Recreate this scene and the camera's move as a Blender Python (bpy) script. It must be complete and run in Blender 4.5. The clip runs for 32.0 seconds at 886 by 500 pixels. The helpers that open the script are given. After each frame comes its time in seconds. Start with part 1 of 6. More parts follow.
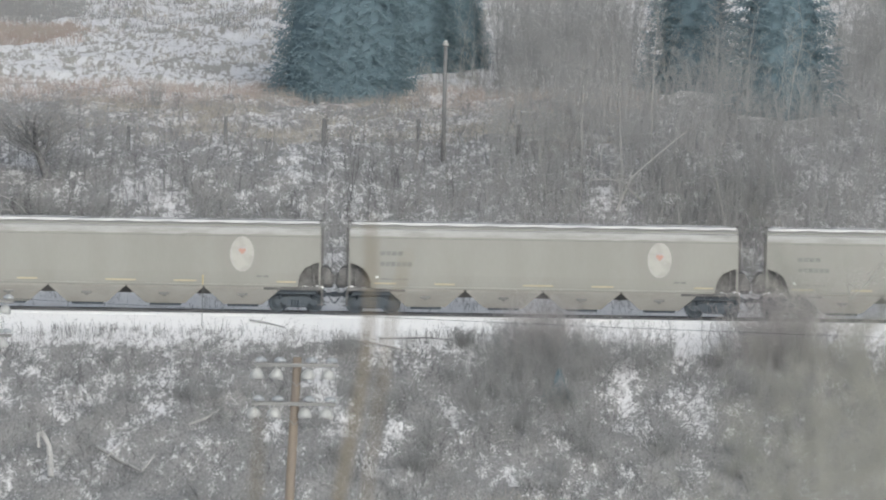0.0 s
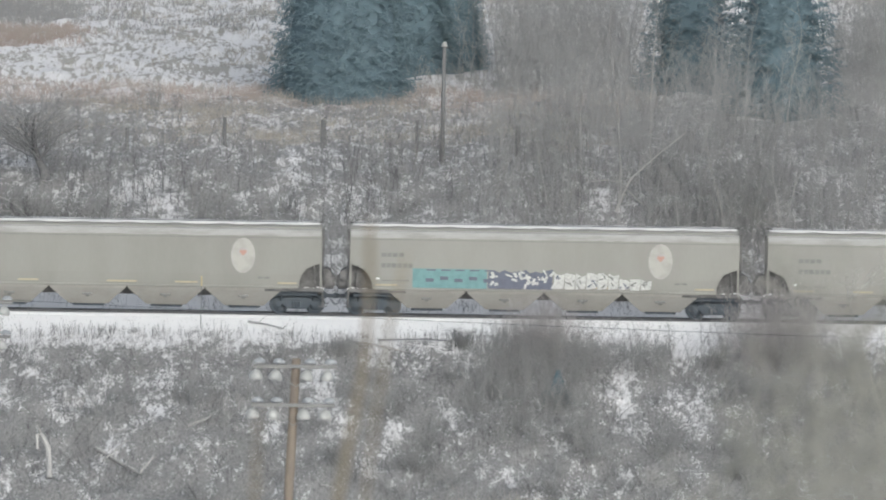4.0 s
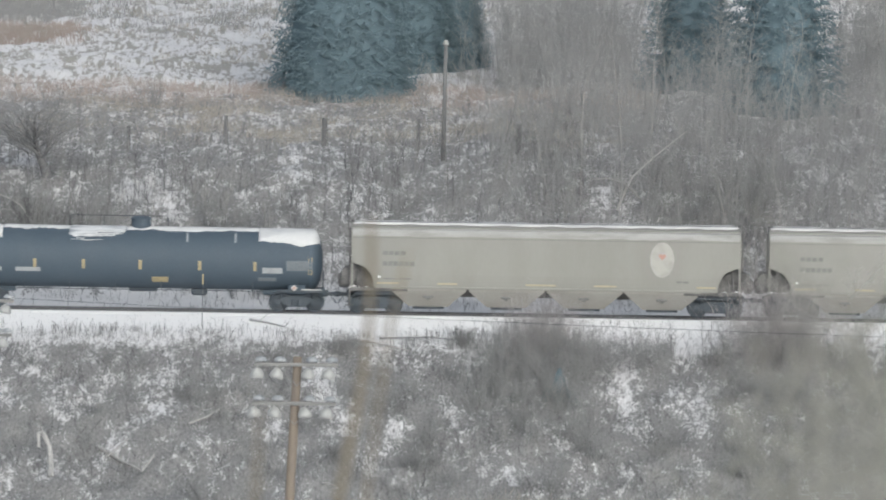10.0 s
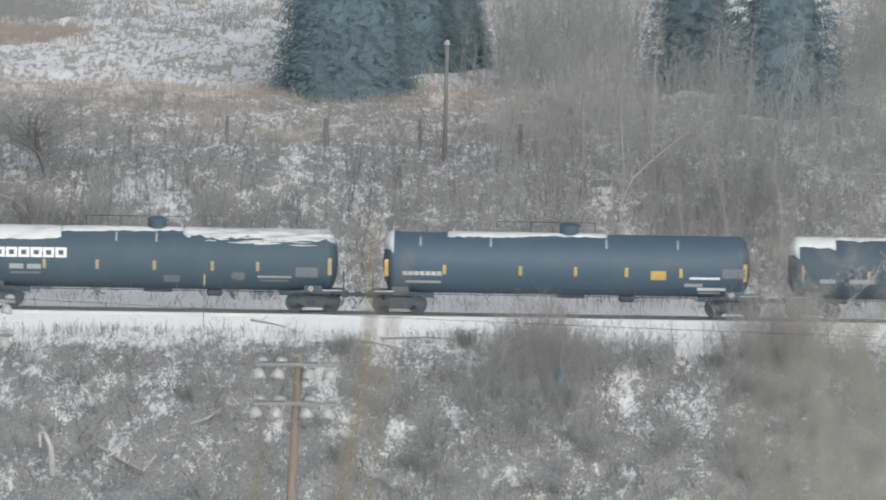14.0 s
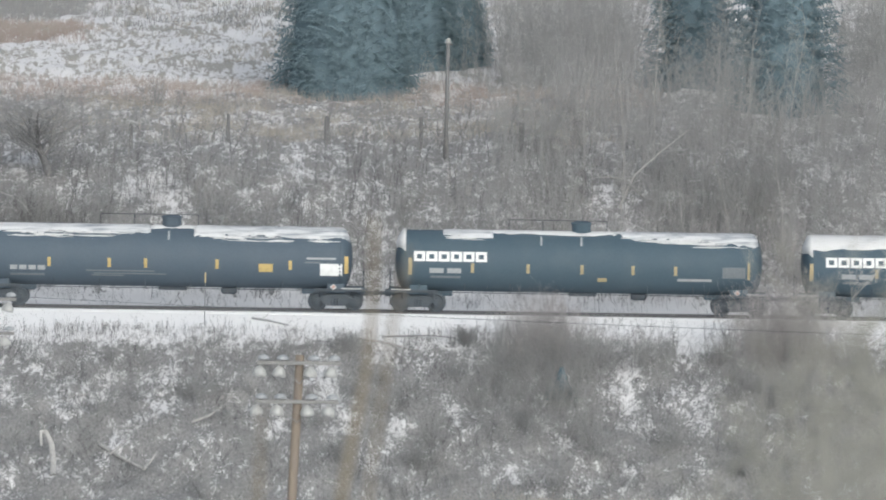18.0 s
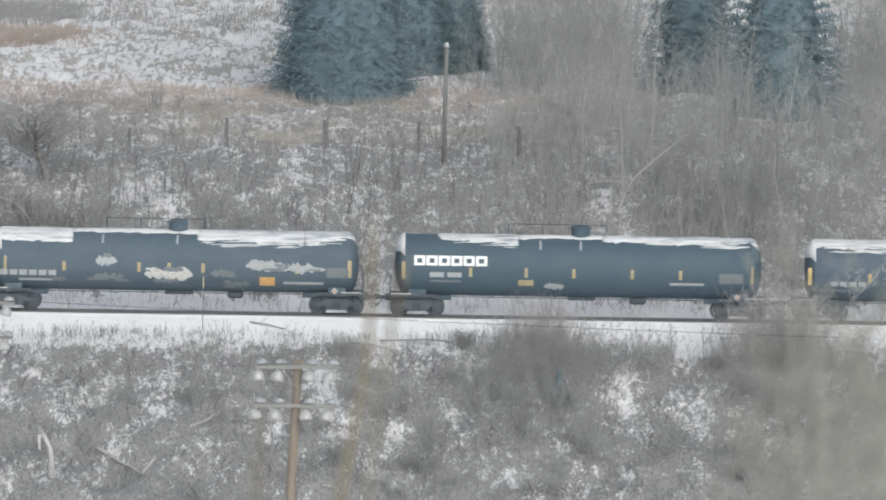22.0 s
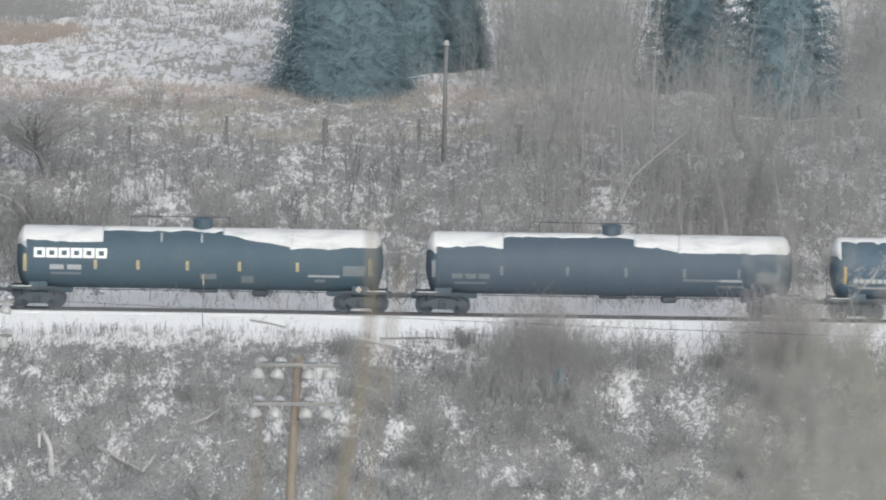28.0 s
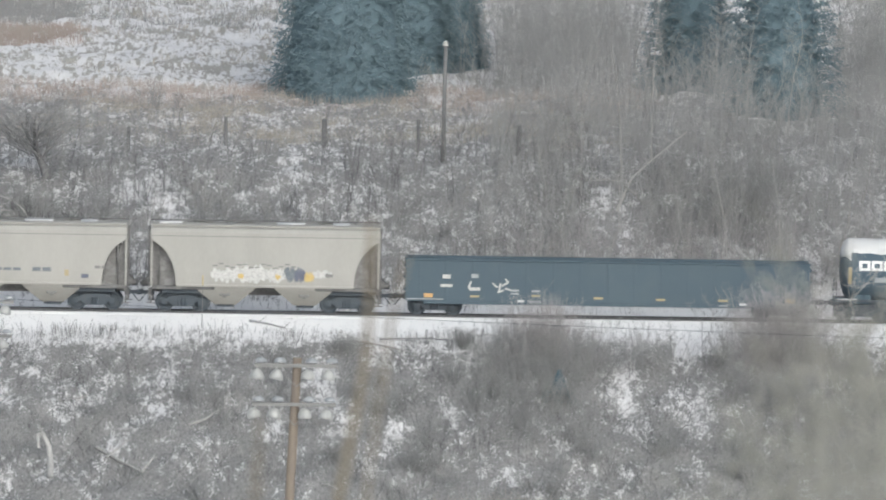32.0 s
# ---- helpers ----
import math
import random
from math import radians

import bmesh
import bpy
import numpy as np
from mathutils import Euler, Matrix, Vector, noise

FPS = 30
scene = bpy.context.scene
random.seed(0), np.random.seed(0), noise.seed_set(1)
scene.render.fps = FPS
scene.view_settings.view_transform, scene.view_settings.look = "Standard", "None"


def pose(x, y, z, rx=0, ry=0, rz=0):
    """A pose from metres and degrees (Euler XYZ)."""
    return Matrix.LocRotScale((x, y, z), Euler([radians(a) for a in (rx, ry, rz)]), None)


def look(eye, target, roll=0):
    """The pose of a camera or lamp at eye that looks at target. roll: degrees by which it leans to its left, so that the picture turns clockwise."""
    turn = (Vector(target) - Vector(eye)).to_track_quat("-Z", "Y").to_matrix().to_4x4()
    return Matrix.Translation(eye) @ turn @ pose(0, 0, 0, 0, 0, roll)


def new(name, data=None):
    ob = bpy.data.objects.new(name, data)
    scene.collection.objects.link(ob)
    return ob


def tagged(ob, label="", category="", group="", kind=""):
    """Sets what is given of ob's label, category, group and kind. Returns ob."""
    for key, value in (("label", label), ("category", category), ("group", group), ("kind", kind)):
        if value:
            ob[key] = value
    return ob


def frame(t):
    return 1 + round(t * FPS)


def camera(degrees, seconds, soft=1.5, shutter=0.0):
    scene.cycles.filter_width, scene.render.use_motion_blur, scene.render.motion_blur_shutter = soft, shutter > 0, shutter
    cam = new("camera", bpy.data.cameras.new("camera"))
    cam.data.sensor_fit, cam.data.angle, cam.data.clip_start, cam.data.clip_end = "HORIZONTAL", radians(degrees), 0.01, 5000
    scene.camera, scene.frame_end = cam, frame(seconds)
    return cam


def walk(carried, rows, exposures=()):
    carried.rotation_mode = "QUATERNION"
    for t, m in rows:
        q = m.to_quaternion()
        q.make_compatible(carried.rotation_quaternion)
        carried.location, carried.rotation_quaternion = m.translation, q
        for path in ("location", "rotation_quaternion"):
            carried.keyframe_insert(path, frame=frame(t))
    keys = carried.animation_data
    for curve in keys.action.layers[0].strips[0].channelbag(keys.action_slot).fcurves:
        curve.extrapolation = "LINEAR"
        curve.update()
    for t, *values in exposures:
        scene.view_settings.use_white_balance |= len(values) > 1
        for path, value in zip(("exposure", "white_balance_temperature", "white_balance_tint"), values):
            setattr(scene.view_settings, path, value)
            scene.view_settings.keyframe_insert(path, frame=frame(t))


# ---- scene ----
# Metres; the track runs along x at y = 0, rail top at z = 0, the camera stands across the valley at y = -400.
SECONDS = 32.0
cam = camera(6.319, SECONDS, soft=1.9, shutter=0.2)
cam.data.dof.use_dof = True
cam.data.dof.focus_distance = 400.0
cam.data.dof.aperture_fstop = 6.0

# Tremble of the tripod head: seconds, sideways and upward swing in units of 28 mm at the track.
TREMBLE = [
    (0, -1.3, 0.2), (0.5, 2.7, -0.2), (1, 2.3, 0.1), (1.5, 3.2, -0.4), (2, 4.2, -2.0), (2.5, 3.2, -2.2), (3, 0.2, 4.0), (3.5, -1.3, 2.6), (5.5, -9.0,
    2.6), (6, -5.9, 4.0), (6.5, -4.6, 3.7), (7, -1.5, 2.4), (7.5, -3.3, 2.3), (8, -3.5, 1.0), (8.5, -3.2, -0.2), (9, -1.2, 0.1), (9.5, -4.4, 2.4), (10,
    -1.0, -0.6), (10.5, 0.3, -3.7), (11, 1.7, -4.1), (11.5, 0.2, -3.7), (12, 3.2, -2.2), (12.5, 0.5, -2.2), (13, 0.2, -2.2), (13.5, 3.4, -2.4), (14, 1.4,
    -0.2), (14.5, -1.2, 1.0), (16.5, 0.0, -0.2), (17, 2.8, -0.6), (17.5, 3.1, -1.7), (18, 3.2, -3.7), (18.5, 0.2, 0.8), (19, -4.0, 1.6), (19.5, -1.2,
    5.4), (20, 1.4, 1.0), (20.5, 2.3, 2.4), (21, 1.7, 7.2), (21.5, 4.8, 8.7), (22, 0.2, 3.6), (22.5, 1.3, 3.0), (23, 0.2, 0.6), (23.5, -0.4, 0.8), (24,
    1.8, 0.6), (24.5, 0.2, -2.4), (25, 1.7, -1.2), (25.5, 0.3, -0.6), (27.5, -1.2, -0.2), (28, -0.1, 0.1), (28.5, 1.1, -0.5), (29, -1.3, -0.5), (29.5,
    -2.9, -4.2), (30, -1.3, -7.2), (30.5, 0.3, -7.0), (31, 2.5, -6.8), (31.5, -0.6, -0.3), (32, -1.3, 1.2)
]
walk(cam, [(t, look((0, -400, 22), (-a / 35.4, 0, 3.16 + b / 35.4), 0.9)) for t, a, b in TREMBLE],
     exposures=((0, 0.03, 6080, 7), (14, 0.03, 6080, 7), (19, 0.12, 6080, 7), (SECONDS, 0.12, 6080, 7)))

# ---- light: bright overcast with a veiled sun ----
world = bpy.data.worlds.new("world")
scene.world = world
world.use_nodes = True
wn, wl = world.node_tree.nodes, world.node_tree.links
sky = wn.new("ShaderNodeTexSky")
sky.sky_type = "NISHITA"
sky.sun_disc = False
sky.sun_elevation = radians(22)
sky.sun_rotation = radians(165)
sky.dust_density = 4.0
wn["Background"].inputs["Strength"].default_value = 0.15
cloud = wn.new("ShaderNodeHueSaturation")
cloud.inputs["Saturation"].default_value = 0.45
wl.new(sky.outputs["Color"], cloud.inputs["Color"])
wl.new(cloud.outputs["Color"], wn["Background"].inputs["Color"])
sun = new("sun", bpy.data.lights.new("sun", "SUN"))
sun.data.energy, sun.data.angle, sun.data.color = 0.8, radians(60), (1.0, 0.98, 0.95)
sun.matrix_world = look((20, -76, 32), (0, 0, 0))


# ---- materials ----
def material(name, color, rough=0.7, metal=0.0, vary=0.12, scale=3.0, fine=40.0, bump=0.15, second=None, amount=0.5, stretch=(1, 1, 1), rand=0.0, gloss=0.5):
    """A surface with a base colour, two scales of variation and a fine relief. second: a colour that shows in patches."""
    m = bpy.data.materials.new(name)
    m.use_nodes = True
    n, l = m.node_tree.nodes, m.node_tree.links
    b = n["Principled BSDF"]
    b.inputs["Roughness"].default_value, b.inputs["Metallic"].default_value = rough, metal
    b.inputs["Specular IOR Level"].default_value = gloss
    co = n.new("ShaderNodeTexCoord")
    mp = n.new("ShaderNodeMapping")
    mp.inputs["Scale"].default_value = stretch
    l.new(co.outputs["Object"], mp.inputs["Vector"])
    big, small = n.new("ShaderNodeTexNoise"), n.new("ShaderNodeTexNoise")
    big.inputs["Scale"].default_value, big.inputs["Detail"].default_value = scale, 5
    small.inputs["Scale"].default_value, small.inputs["Detail"].default_value = fine, 3
    for t in (big, small):
        l.new(mp.outputs["Vector"], t.inputs["Vector"])
    mix = n.new("ShaderNodeMix")
    mix.data_type = "RGBA"
    mix.inputs["A"].default_value = (*color, 1)
    mix.inputs["B"].default_value = (*(second or [c * 0.86 for c in color]), 1)
    ramp = n.new("ShaderNodeMapRange")
    ramp.inputs["From Min"].default_value, ramp.inputs["From Max"].default_value = 0.62 - amount * 0.35, 0.8 - amount * 0.3
    l.new(big.outputs["Fac"], ramp.inputs["Value"])
    l.new(ramp.outputs["Result"], mix.inputs["Factor"])
    hsv = n.new("ShaderNodeHueSaturation")
    val = n.new("ShaderNodeMapRange")
    val.inputs["To Min"].default_value, val.inputs["To Max"].default_value = 1 - vary * 1.6, 1 + vary * 1.6
    l.new(small.outputs["Fac"], val.inputs["Value"])
    l.new(mix.outputs["Result"], hsv.inputs["Color"])
    last = val.outputs["Result"]
    if rand:
        info = n.new("ShaderNodeObjectInfo")
        rr, mul = n.new("ShaderNodeMapRange"), n.new("ShaderNodeMath")
        rr.inputs["To Min"].default_value, rr.inputs["To Max"].default_value = 1 - rand, 1 + rand
        l.new(info.outputs["Random"], rr.inputs["Value"])
        mul.operation = "MULTIPLY"
        l.new(rr.outputs["Result"], mul.inputs[0])
        l.new(last, mul.inputs[1])
        last = mul.outputs["Value"]
    l.new(last, hsv.inputs["Value"])
    l.new(hsv.outputs["Color"], b.inputs["Base Color"])
    if bump:
        bp = n.new("ShaderNodeBump")
        bp.inputs["Strength"].default_value, bp.inputs["Distance"].default_value = bump, 0.02
        l.new(small.outputs["Fac"], bp.inputs["Height"])
        l.new(bp.outputs["Normal"], b.inputs["Normal"])
    return m


OLD_SNOW = material("settled_grey_snow", (0.627, 0.627, 0.622), 0.75, vary=0.07, scale=1.6, fine=12, bump=0.3, second=(0.506, 0.512, 0.516), amount=0.45, stretch=(0.5, 1, 1.6))
SNOW = material("snow", (0.84, 0.836, 0.834), 0.65, vary=0.05, scale=1.2, fine=14, bump=0.3, second=(0.78, 0.778, 0.78), amount=0.4)
HOPPER = material("beige_paint", (0.262, 0.258, 0.236), 0.55, vary=0.03, scale=0.5, fine=9, second=(0.24, 0.236, 0.215), amount=0.5, stretch=(1, 1, 0.35), rand=0.06)
HOPPER_DULL = material("dusty_beige_paint", (0.340, 0.331, 0.304), 0.65, vary=0.06, scale=0.8, fine=9, second=(0.304, 0.294, 0.267), amount=0.5)
CEMENT = material("pale_beige_paint", (0.326, 0.319, 0.293), 0.6, vary=0.04, scale=0.6, fine=9, second=(0.352, 0.343, 0.317), amount=0.5, stretch=(1, 1, 0.35))
TANK_FADED = material("chalked_grey_black_paint", (0.08, 0.11, 0.135), 0.75, vary=0.1, scale=0.9, fine=10, second=(0.07, 0.1, 0.125), amount=0.5, stretch=(0.5, 1, 1.5))
TANK_BLACK = material("weathered_black_paint", (0.06, 0.086, 0.112), 0.7, vary=0.08, scale=0.8, fine=10, second=(0.066, 0.091, 0.116), amount=0.55, rand=0.08, gloss=0.6)
TANK_BLUE = material("blue_black_paint", (0.059, 0.095, 0.132), 0.6, vary=0.05, scale=0.7, fine=10, second=(0.066, 0.101, 0.130), amount=0.5, gloss=0.5)
TANK_GREEN = material("green_black_paint", (0.056, 0.09, 0.116), 0.7, vary=0.07, scale=0.7, fine=10, second=(0.065, 0.098, 0.122), amount=0.5, gloss=0.5)
GONDOLA = material("dark_teal_paint", (0.035, 0.066, 0.09), 0.5, vary=0.06, scale=0.8, fine=10, second=(0.041, 0.072, 0.094), amount=0.5, gloss=0.6)
STEEL = material("grimy_cast_steel", (0.056, 0.07, 0.085), 0.7, vary=0.2, scale=4, fine=30, second=(0.066, 0.076, 0.086))
# Greys of the car ends: dirt, plus the recess's shade put into the colour.
RECESS = material("dirty_grey_steel_with_shade", (0.105, 0.103, 0.101), 0.8, vary=0.2, scale=1.5, fine=12, second=(0.175, 0.172, 0.168), amount=0.6)
PALE_RECESS = material("mottled_end_grey_with_shade", (0.17, 0.166, 0.16), 0.8, vary=0.25, scale=2.5, fine=12, second=(0.24, 0.238, 0.235), amount=0.5)
RAIL = material("brown_rail_steel", (0.075, 0.077, 0.082), 0.6, vary=0.15, scale=2, fine=20)
YELLOW = material("yellow_reflector", (0.5, 0.355, 0.11), 0.5, vary=0.06, scale=5, fine=30, bump=0.0)
AMBER = material("faded_amber_reflector", (0.38, 0.315, 0.185), 0.6, vary=0.1, scale=5, fine=30, bump=0.0)
OCHRE = material("faded_ochre_reflector", (0.5, 0.375, 0.15), 0.6, vary=0.1, scale=5, fine=30, bump=0.0)
ORANGE = material("orange_plate", (0.55, 0.34, 0.14), 0.6, vary=0.06, scale=5, fine=30, bump=0.0)
WHITE = material("white_lettering", (0.76, 0.77, 0.76), 0.6, vary=0.06, scale=4, fine=20, bump=0.0)
DULL_WHITE = material("faded_white_lettering", (0.345, 0.36, 0.368), 0.7, vary=0.15, scale=6, fine=25, bump=0.0)
PALE_GREY = material("grey_panel_paint", (0.16, 0.18, 0.195), 0.7, vary=0.15, scale=6, fine=25, bump=0.0)
INK = material("grey_black_lettering", (0.2, 0.2, 0.193), 0.7, vary=0.1, scale=6, fine=25, bump=0.0)
DARK_GREY = material("slate_grey_spray_paint", (0.12, 0.13, 0.17), 0.7, vary=0.1, scale=6, fine=25, bump=0.0)
TEAL = material("teal_spray_paint", (0.15, 0.28, 0.285), 0.6, vary=0.1, scale=3, fine=15, bump=0.0)
EMBLEM = material("cream_white_emblem", (0.385, 0.372, 0.345), 0.5, vary=0.03, scale=2, fine=12, bump=0.0)
CHALK = material("chalky_white_spray_paint", (0.52, 0.52, 0.5), 0.7, vary=0.18, scale=7, fine=25, bump=0.0, second=(0.4, 0.4, 0.39), amount=0.6)
FAINT = material("sun_bleached_amber", (0.4, 0.35, 0.25), 0.6, vary=0.1, scale=5, fine=30, bump=0.0)
RED = material("red_emblem", (0.42, 0.24, 0.195), 0.5, vary=0.05, bump=0.0)
DARK_BARK = material("dark_willow_bark", (0.16, 0.158, 0.162), 0.9, vary=0.2, scale=2, fine=12, bump=0.0, rand=0.2)
DUST_SNOW = material("thin_dusting_of_snow", (0.370, 0.367, 0.353), 0.75, vary=0.08, scale=1.4, fine=12, bump=0.2, second=(0.302, 0.299, 0.281), amount=0.5, stretch=(0.4, 1, 2))
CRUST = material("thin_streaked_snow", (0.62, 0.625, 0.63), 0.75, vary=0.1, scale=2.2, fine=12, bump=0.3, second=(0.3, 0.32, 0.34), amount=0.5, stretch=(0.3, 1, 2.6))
ARM_WOOD = material("bleached_cross_arm_timber", (0.25, 0.247, 0.24), 0.9, vary=0.2, scale=3, fine=16, stretch=(0.5, 4, 4))
BARK = material("grey_brown_bark", (0.302, 0.302, 0.299), 0.9, vary=0.2, scale=2, fine=12, bump=0.0, rand=0.2)
PALE_BARK = material("pale_aspen_bark", (0.35, 0.345, 0.33), 0.85, vary=0.2, scale=2.5, fine=14, bump=0.0, second=(0.32, 0.31, 0.29), rand=0.2)
TWIG_GREY = material("pale_grey_twig_bark", (0.357, 0.358, 0.351), 0.9, vary=0.2, scale=1.0, fine=10, bump=0.0, second=(0.292, 0.293, 0.289))
RED_TWIG = material("reddish_brown_willow_bark", (0.4, 0.378, 0.372), 0.9, vary=0.2, scale=1.0, fine=10, bump=0.0, second=(0.35, 0.335, 0.33))
PALE_TAN = material("pale_tan_poplar_bark", (0.41, 0.4, 0.37), 0.9, vary=0.2, scale=2, fine=14, bump=0.0)
TWIG_TAN = material("tan_twig_bark", (0.34, 0.334, 0.292), 0.9, vary=0.2, scale=2, fine=14, bump=0.0)
GRASS = material("dry_tan_grass", (0.44, 0.4, 0.34), 0.9, vary=0.25, scale=0.6, fine=9, bump=0.0, second=(0.37, 0.35, 0.31))
RUSSET = material("russet_dry_grass", (0.42, 0.355, 0.32), 0.9, vary=0.25, scale=0.6, fine=9, bump=0.0, second=(0.43, 0.39, 0.345))
STALK = material("ochre_dead_stalk", (0.205, 0.17, 0.118), 0.85, vary=0.2, scale=8, fine=60, bump=0.0)
# Needle colours are lifted for haze; the core's is darker for shade between sprays.
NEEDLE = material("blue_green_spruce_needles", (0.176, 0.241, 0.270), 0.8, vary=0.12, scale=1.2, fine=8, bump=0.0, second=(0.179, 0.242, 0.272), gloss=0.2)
SHADED_NEEDLE = material("shade_toned_inner_needles", (0.142, 0.198, 0.228), 0.85, vary=0.1, scale=1.2, fine=8, bump=0.0, second=(0.148, 0.202, 0.23), gloss=0.1)
POLE = material("brown_pole_timber", (0.215, 0.178, 0.138), 0.85, vary=0.2, scale=3, fine=12, second=(0.19, 0.16, 0.135), stretch=(4, 4, 0.4))
OLD_WOOD = material("silver_grey_timber", (0.17, 0.17, 0.17), 0.9, vary=0.2, scale=3, fine=16, stretch=(4, 4, 0.5))
DRIFTWOOD = material("bleached_driftwood", (0.43, 0.42, 0.405), 0.85, vary=0.15, scale=3, fine=14)
GLASS_WHITE = material("white_porcelain", (0.40, 0.402, 0.385), 0.4, vary=0.06, scale=8, fine=30, bump=0.0)


# drifts where the snow lies deeper and the brush stands thin: x, y, radius
DRIFTS = [
    (-20.0, -9.2, 1.2), (-13.6, -10.0, 1.0), (-13.3, -14.6, 1.3), (-18.3, -14.5, 1.3), (-15.5, -18.6, 1.2), (-18.0, -19.0, 0.9), (-18.7, -22.0, 0.9), (-2.0, -16.2, 0.7), (-2.4, -17.9, 0.8), (-2.85, -19.8, 0.8), (-3.3, -21.8, 0.9), (-7.8, -16.4, 1.0), (-5.9, -9.7, 1.2),
    (-4.6, -16.0, 0.9), (0.2, -12.6, 0.8), (0.7, -15.1, 1.2), (8.7, -10.6, 1.7), (9.2, -13.5, 1.4), (12.4, -16.0, 1.6), (11.2, -11.7, 1.3), (12.6, -12.6, 1.2), (8.8, -9.1, 0.9), (2.9, -21.1, 1.4), (5.3, -17.6, 1.0), (12.6, -6.2, 1.3), (-5.6, -13.4, 1.0),
    (19.0, 32.1, 1.6), (20.4, 27.6, 1.1), (-7.8, 29.0, 1.5), (7.9, 22.6, 1.3), (-14.4, 20.8, 1.6), (2.5, 33.6, 1.2), (-16.4, 23.4, 1.4), (-22.5, 27.7, 1.4),
    (8.0, -25.4, 1.0), (9.6, -25.3, 1.0), (11.2, -25.2, 1.0), (12.8, -25.1, 1.0), (14.4, -25.0, 1.0), (16.0, -24.9, 1.0), (17.6, -24.8, 1.0), (19.2, -24.7, 1.0)
]


def drift_at(x, y):
    """How deep in a drift a place lies, 0 to 1."""
    x, y = np.asarray(x, float), np.asarray(y, float)
    best = np.zeros(np.broadcast(x, y).shape)
    for a, b, r in DRIFTS:
        best = np.maximum(best, 1 - np.sqrt((x - a) ** 2 + (0.42 * (y - b)) ** 2) / r)
    return best


def ground_material():
    m = bpy.data.materials.new("patchy_snow_over_litter")
    m.use_nodes = True
    n, l = m.node_tree.nodes, m.node_tree.links
    b = n["Principled BSDF"]
    b.inputs["Roughness"].default_value = 0.85
    geo = n.new("ShaderNodeNewGeometry")
    sep = n.new("ShaderNodeSeparateXYZ")
    l.new(geo.outputs["Position"], sep.inputs[0])

    drift = n.new("ShaderNodeMapping")
    drift.inputs["Scale"].default_value = (1.0, 0.34, 0.75)
    l.new(geo.outputs["Position"], drift.inputs["Vector"])

    def noise_at(scale, detail, rough=0.6):
        t = n.new("ShaderNodeTexNoise")
        t.inputs["Scale"].default_value, t.inputs["Detail"].default_value, t.inputs["Roughness"].default_value = scale, detail, rough
        l.new(drift.outputs["Vector"], t.inputs["Vector"])
        return t.outputs["Fac"]

    def ramp(value, points):
        r = n.new("ShaderNodeValToRGB")
        e = r.color_ramp.elements
        e[0].position, e[0].color = points[0][0], (points[0][1],) * 3 + (1,)
        e[1].position, e[1].color = points[-1][0], (points[-1][1],) * 3 + (1,)
        for p, c in points[1:-1]:
            e.new(p).color = (c, c, c, 1)
        l.new(value, r.inputs["Fac"])
        return r.outputs["Color"]

    def math_node(op, a, c):
        k = n.new("ShaderNodeMath")
        k.operation = op
        for i, v in enumerate((a, c)):
            if isinstance(v, (int, float)):
                k.inputs[i].default_value = v
            else:
                l.new(v, k.inputs[i])
        return k.outputs["Value"]

    def blend(f, a, c):
        k = n.new("ShaderNodeMix")
        k.data_type = "RGBA"
        l.new(f, k.inputs["Factor"])
        for s, v in (("A", a), ("B", c)):
            if isinstance(v, tuple):
                k.inputs[s].default_value = (*v, 1)
            else:
                l.new(v, k.inputs[s])
        return k.outputs["Result"]

    # snow lies whole along the railway, thins out on the banks and mottles the field
    y = math_node("MULTIPLY", math_node("ADD", sep.outputs["Y"], 50.0), 1 / 200)
    lie = ramp(y, [(0.0, 0.7), (0.1, 0.7), (0.109, 0.434), (0.213, 0.458), (0.2195, 0.54), (0.2265, 0.64), (0.231, 0.85), (0.284, 0.85), (0.294, 0.58), (0.304, 0.5), (0.36, 0.468), (0.50, 0.49), (0.545, 0.535), (1.0, 0.545)])
    coarse = math_node("ADD", math_node("MULTIPLY", noise_at(0.6, 4), 0.36), math_node("MULTIPLY", noise_at(2.4, 5, 0.7), 0.38))
    grain = math_node("ADD", math_node("MULTIPLY", noise_at(8.5, 4, 0.75), 0.44), math_node("MULTIPLY", noise_at(19, 3, 0.75), 0.26))
    flat = n.new("ShaderNodeMapping")
    flat.inputs["Scale"].default_value = (0.7, 0.15, 0.0)
    l.new(geo.outputs["Position"], flat.inputs["Vector"])
    tuft = n.new("ShaderNodeTexNoise")
    tuft.inputs["Scale"].default_value, tuft.inputs["Detail"].default_value, tuft.inputs["Roughness"].default_value = 3.6, 5, 0.72
    l.new(flat.outputs["Vector"], tuft.inputs["Vector"])
    field = ramp(y, [(0.52, 0.0), (0.55, 1.0)])
    grain = blend(field, grain, math_node("MULTIPLY", tuft.outputs["Fac"], 0.7))
    wobble = math_node("ADD", coarse, grain)
    cover = math_node("SUBTRACT", math_node("ADD", lie, 0.2), wobble)
    plan = n.new("ShaderNodeMapping")
    plan.inputs["Scale"].default_value = (1.0, 0.42, 0.0)
    l.new(geo.outputs["Position"], plan.inputs["Vector"])
    for a, c, radius in DRIFTS:
        far = n.new("ShaderNodeVectorMath")
        far.operation = "DISTANCE"
        far.inputs[1].default_value = (a, 0.42 * c, 0.0)
        l.new(plan.outputs["Vector"], far.inputs[0])
        deep = n.new("ShaderNodeMapRange")
        deep.inputs["From Min"].default_value, deep.inputs["From Max"].default_value = radius, 0.2 * radius
        deep.inputs["To Min"].default_value, deep.inputs["To Max"].default_value = 0.0, 0.068
        l.new(far.outputs["Value"], deep.inputs["Value"])
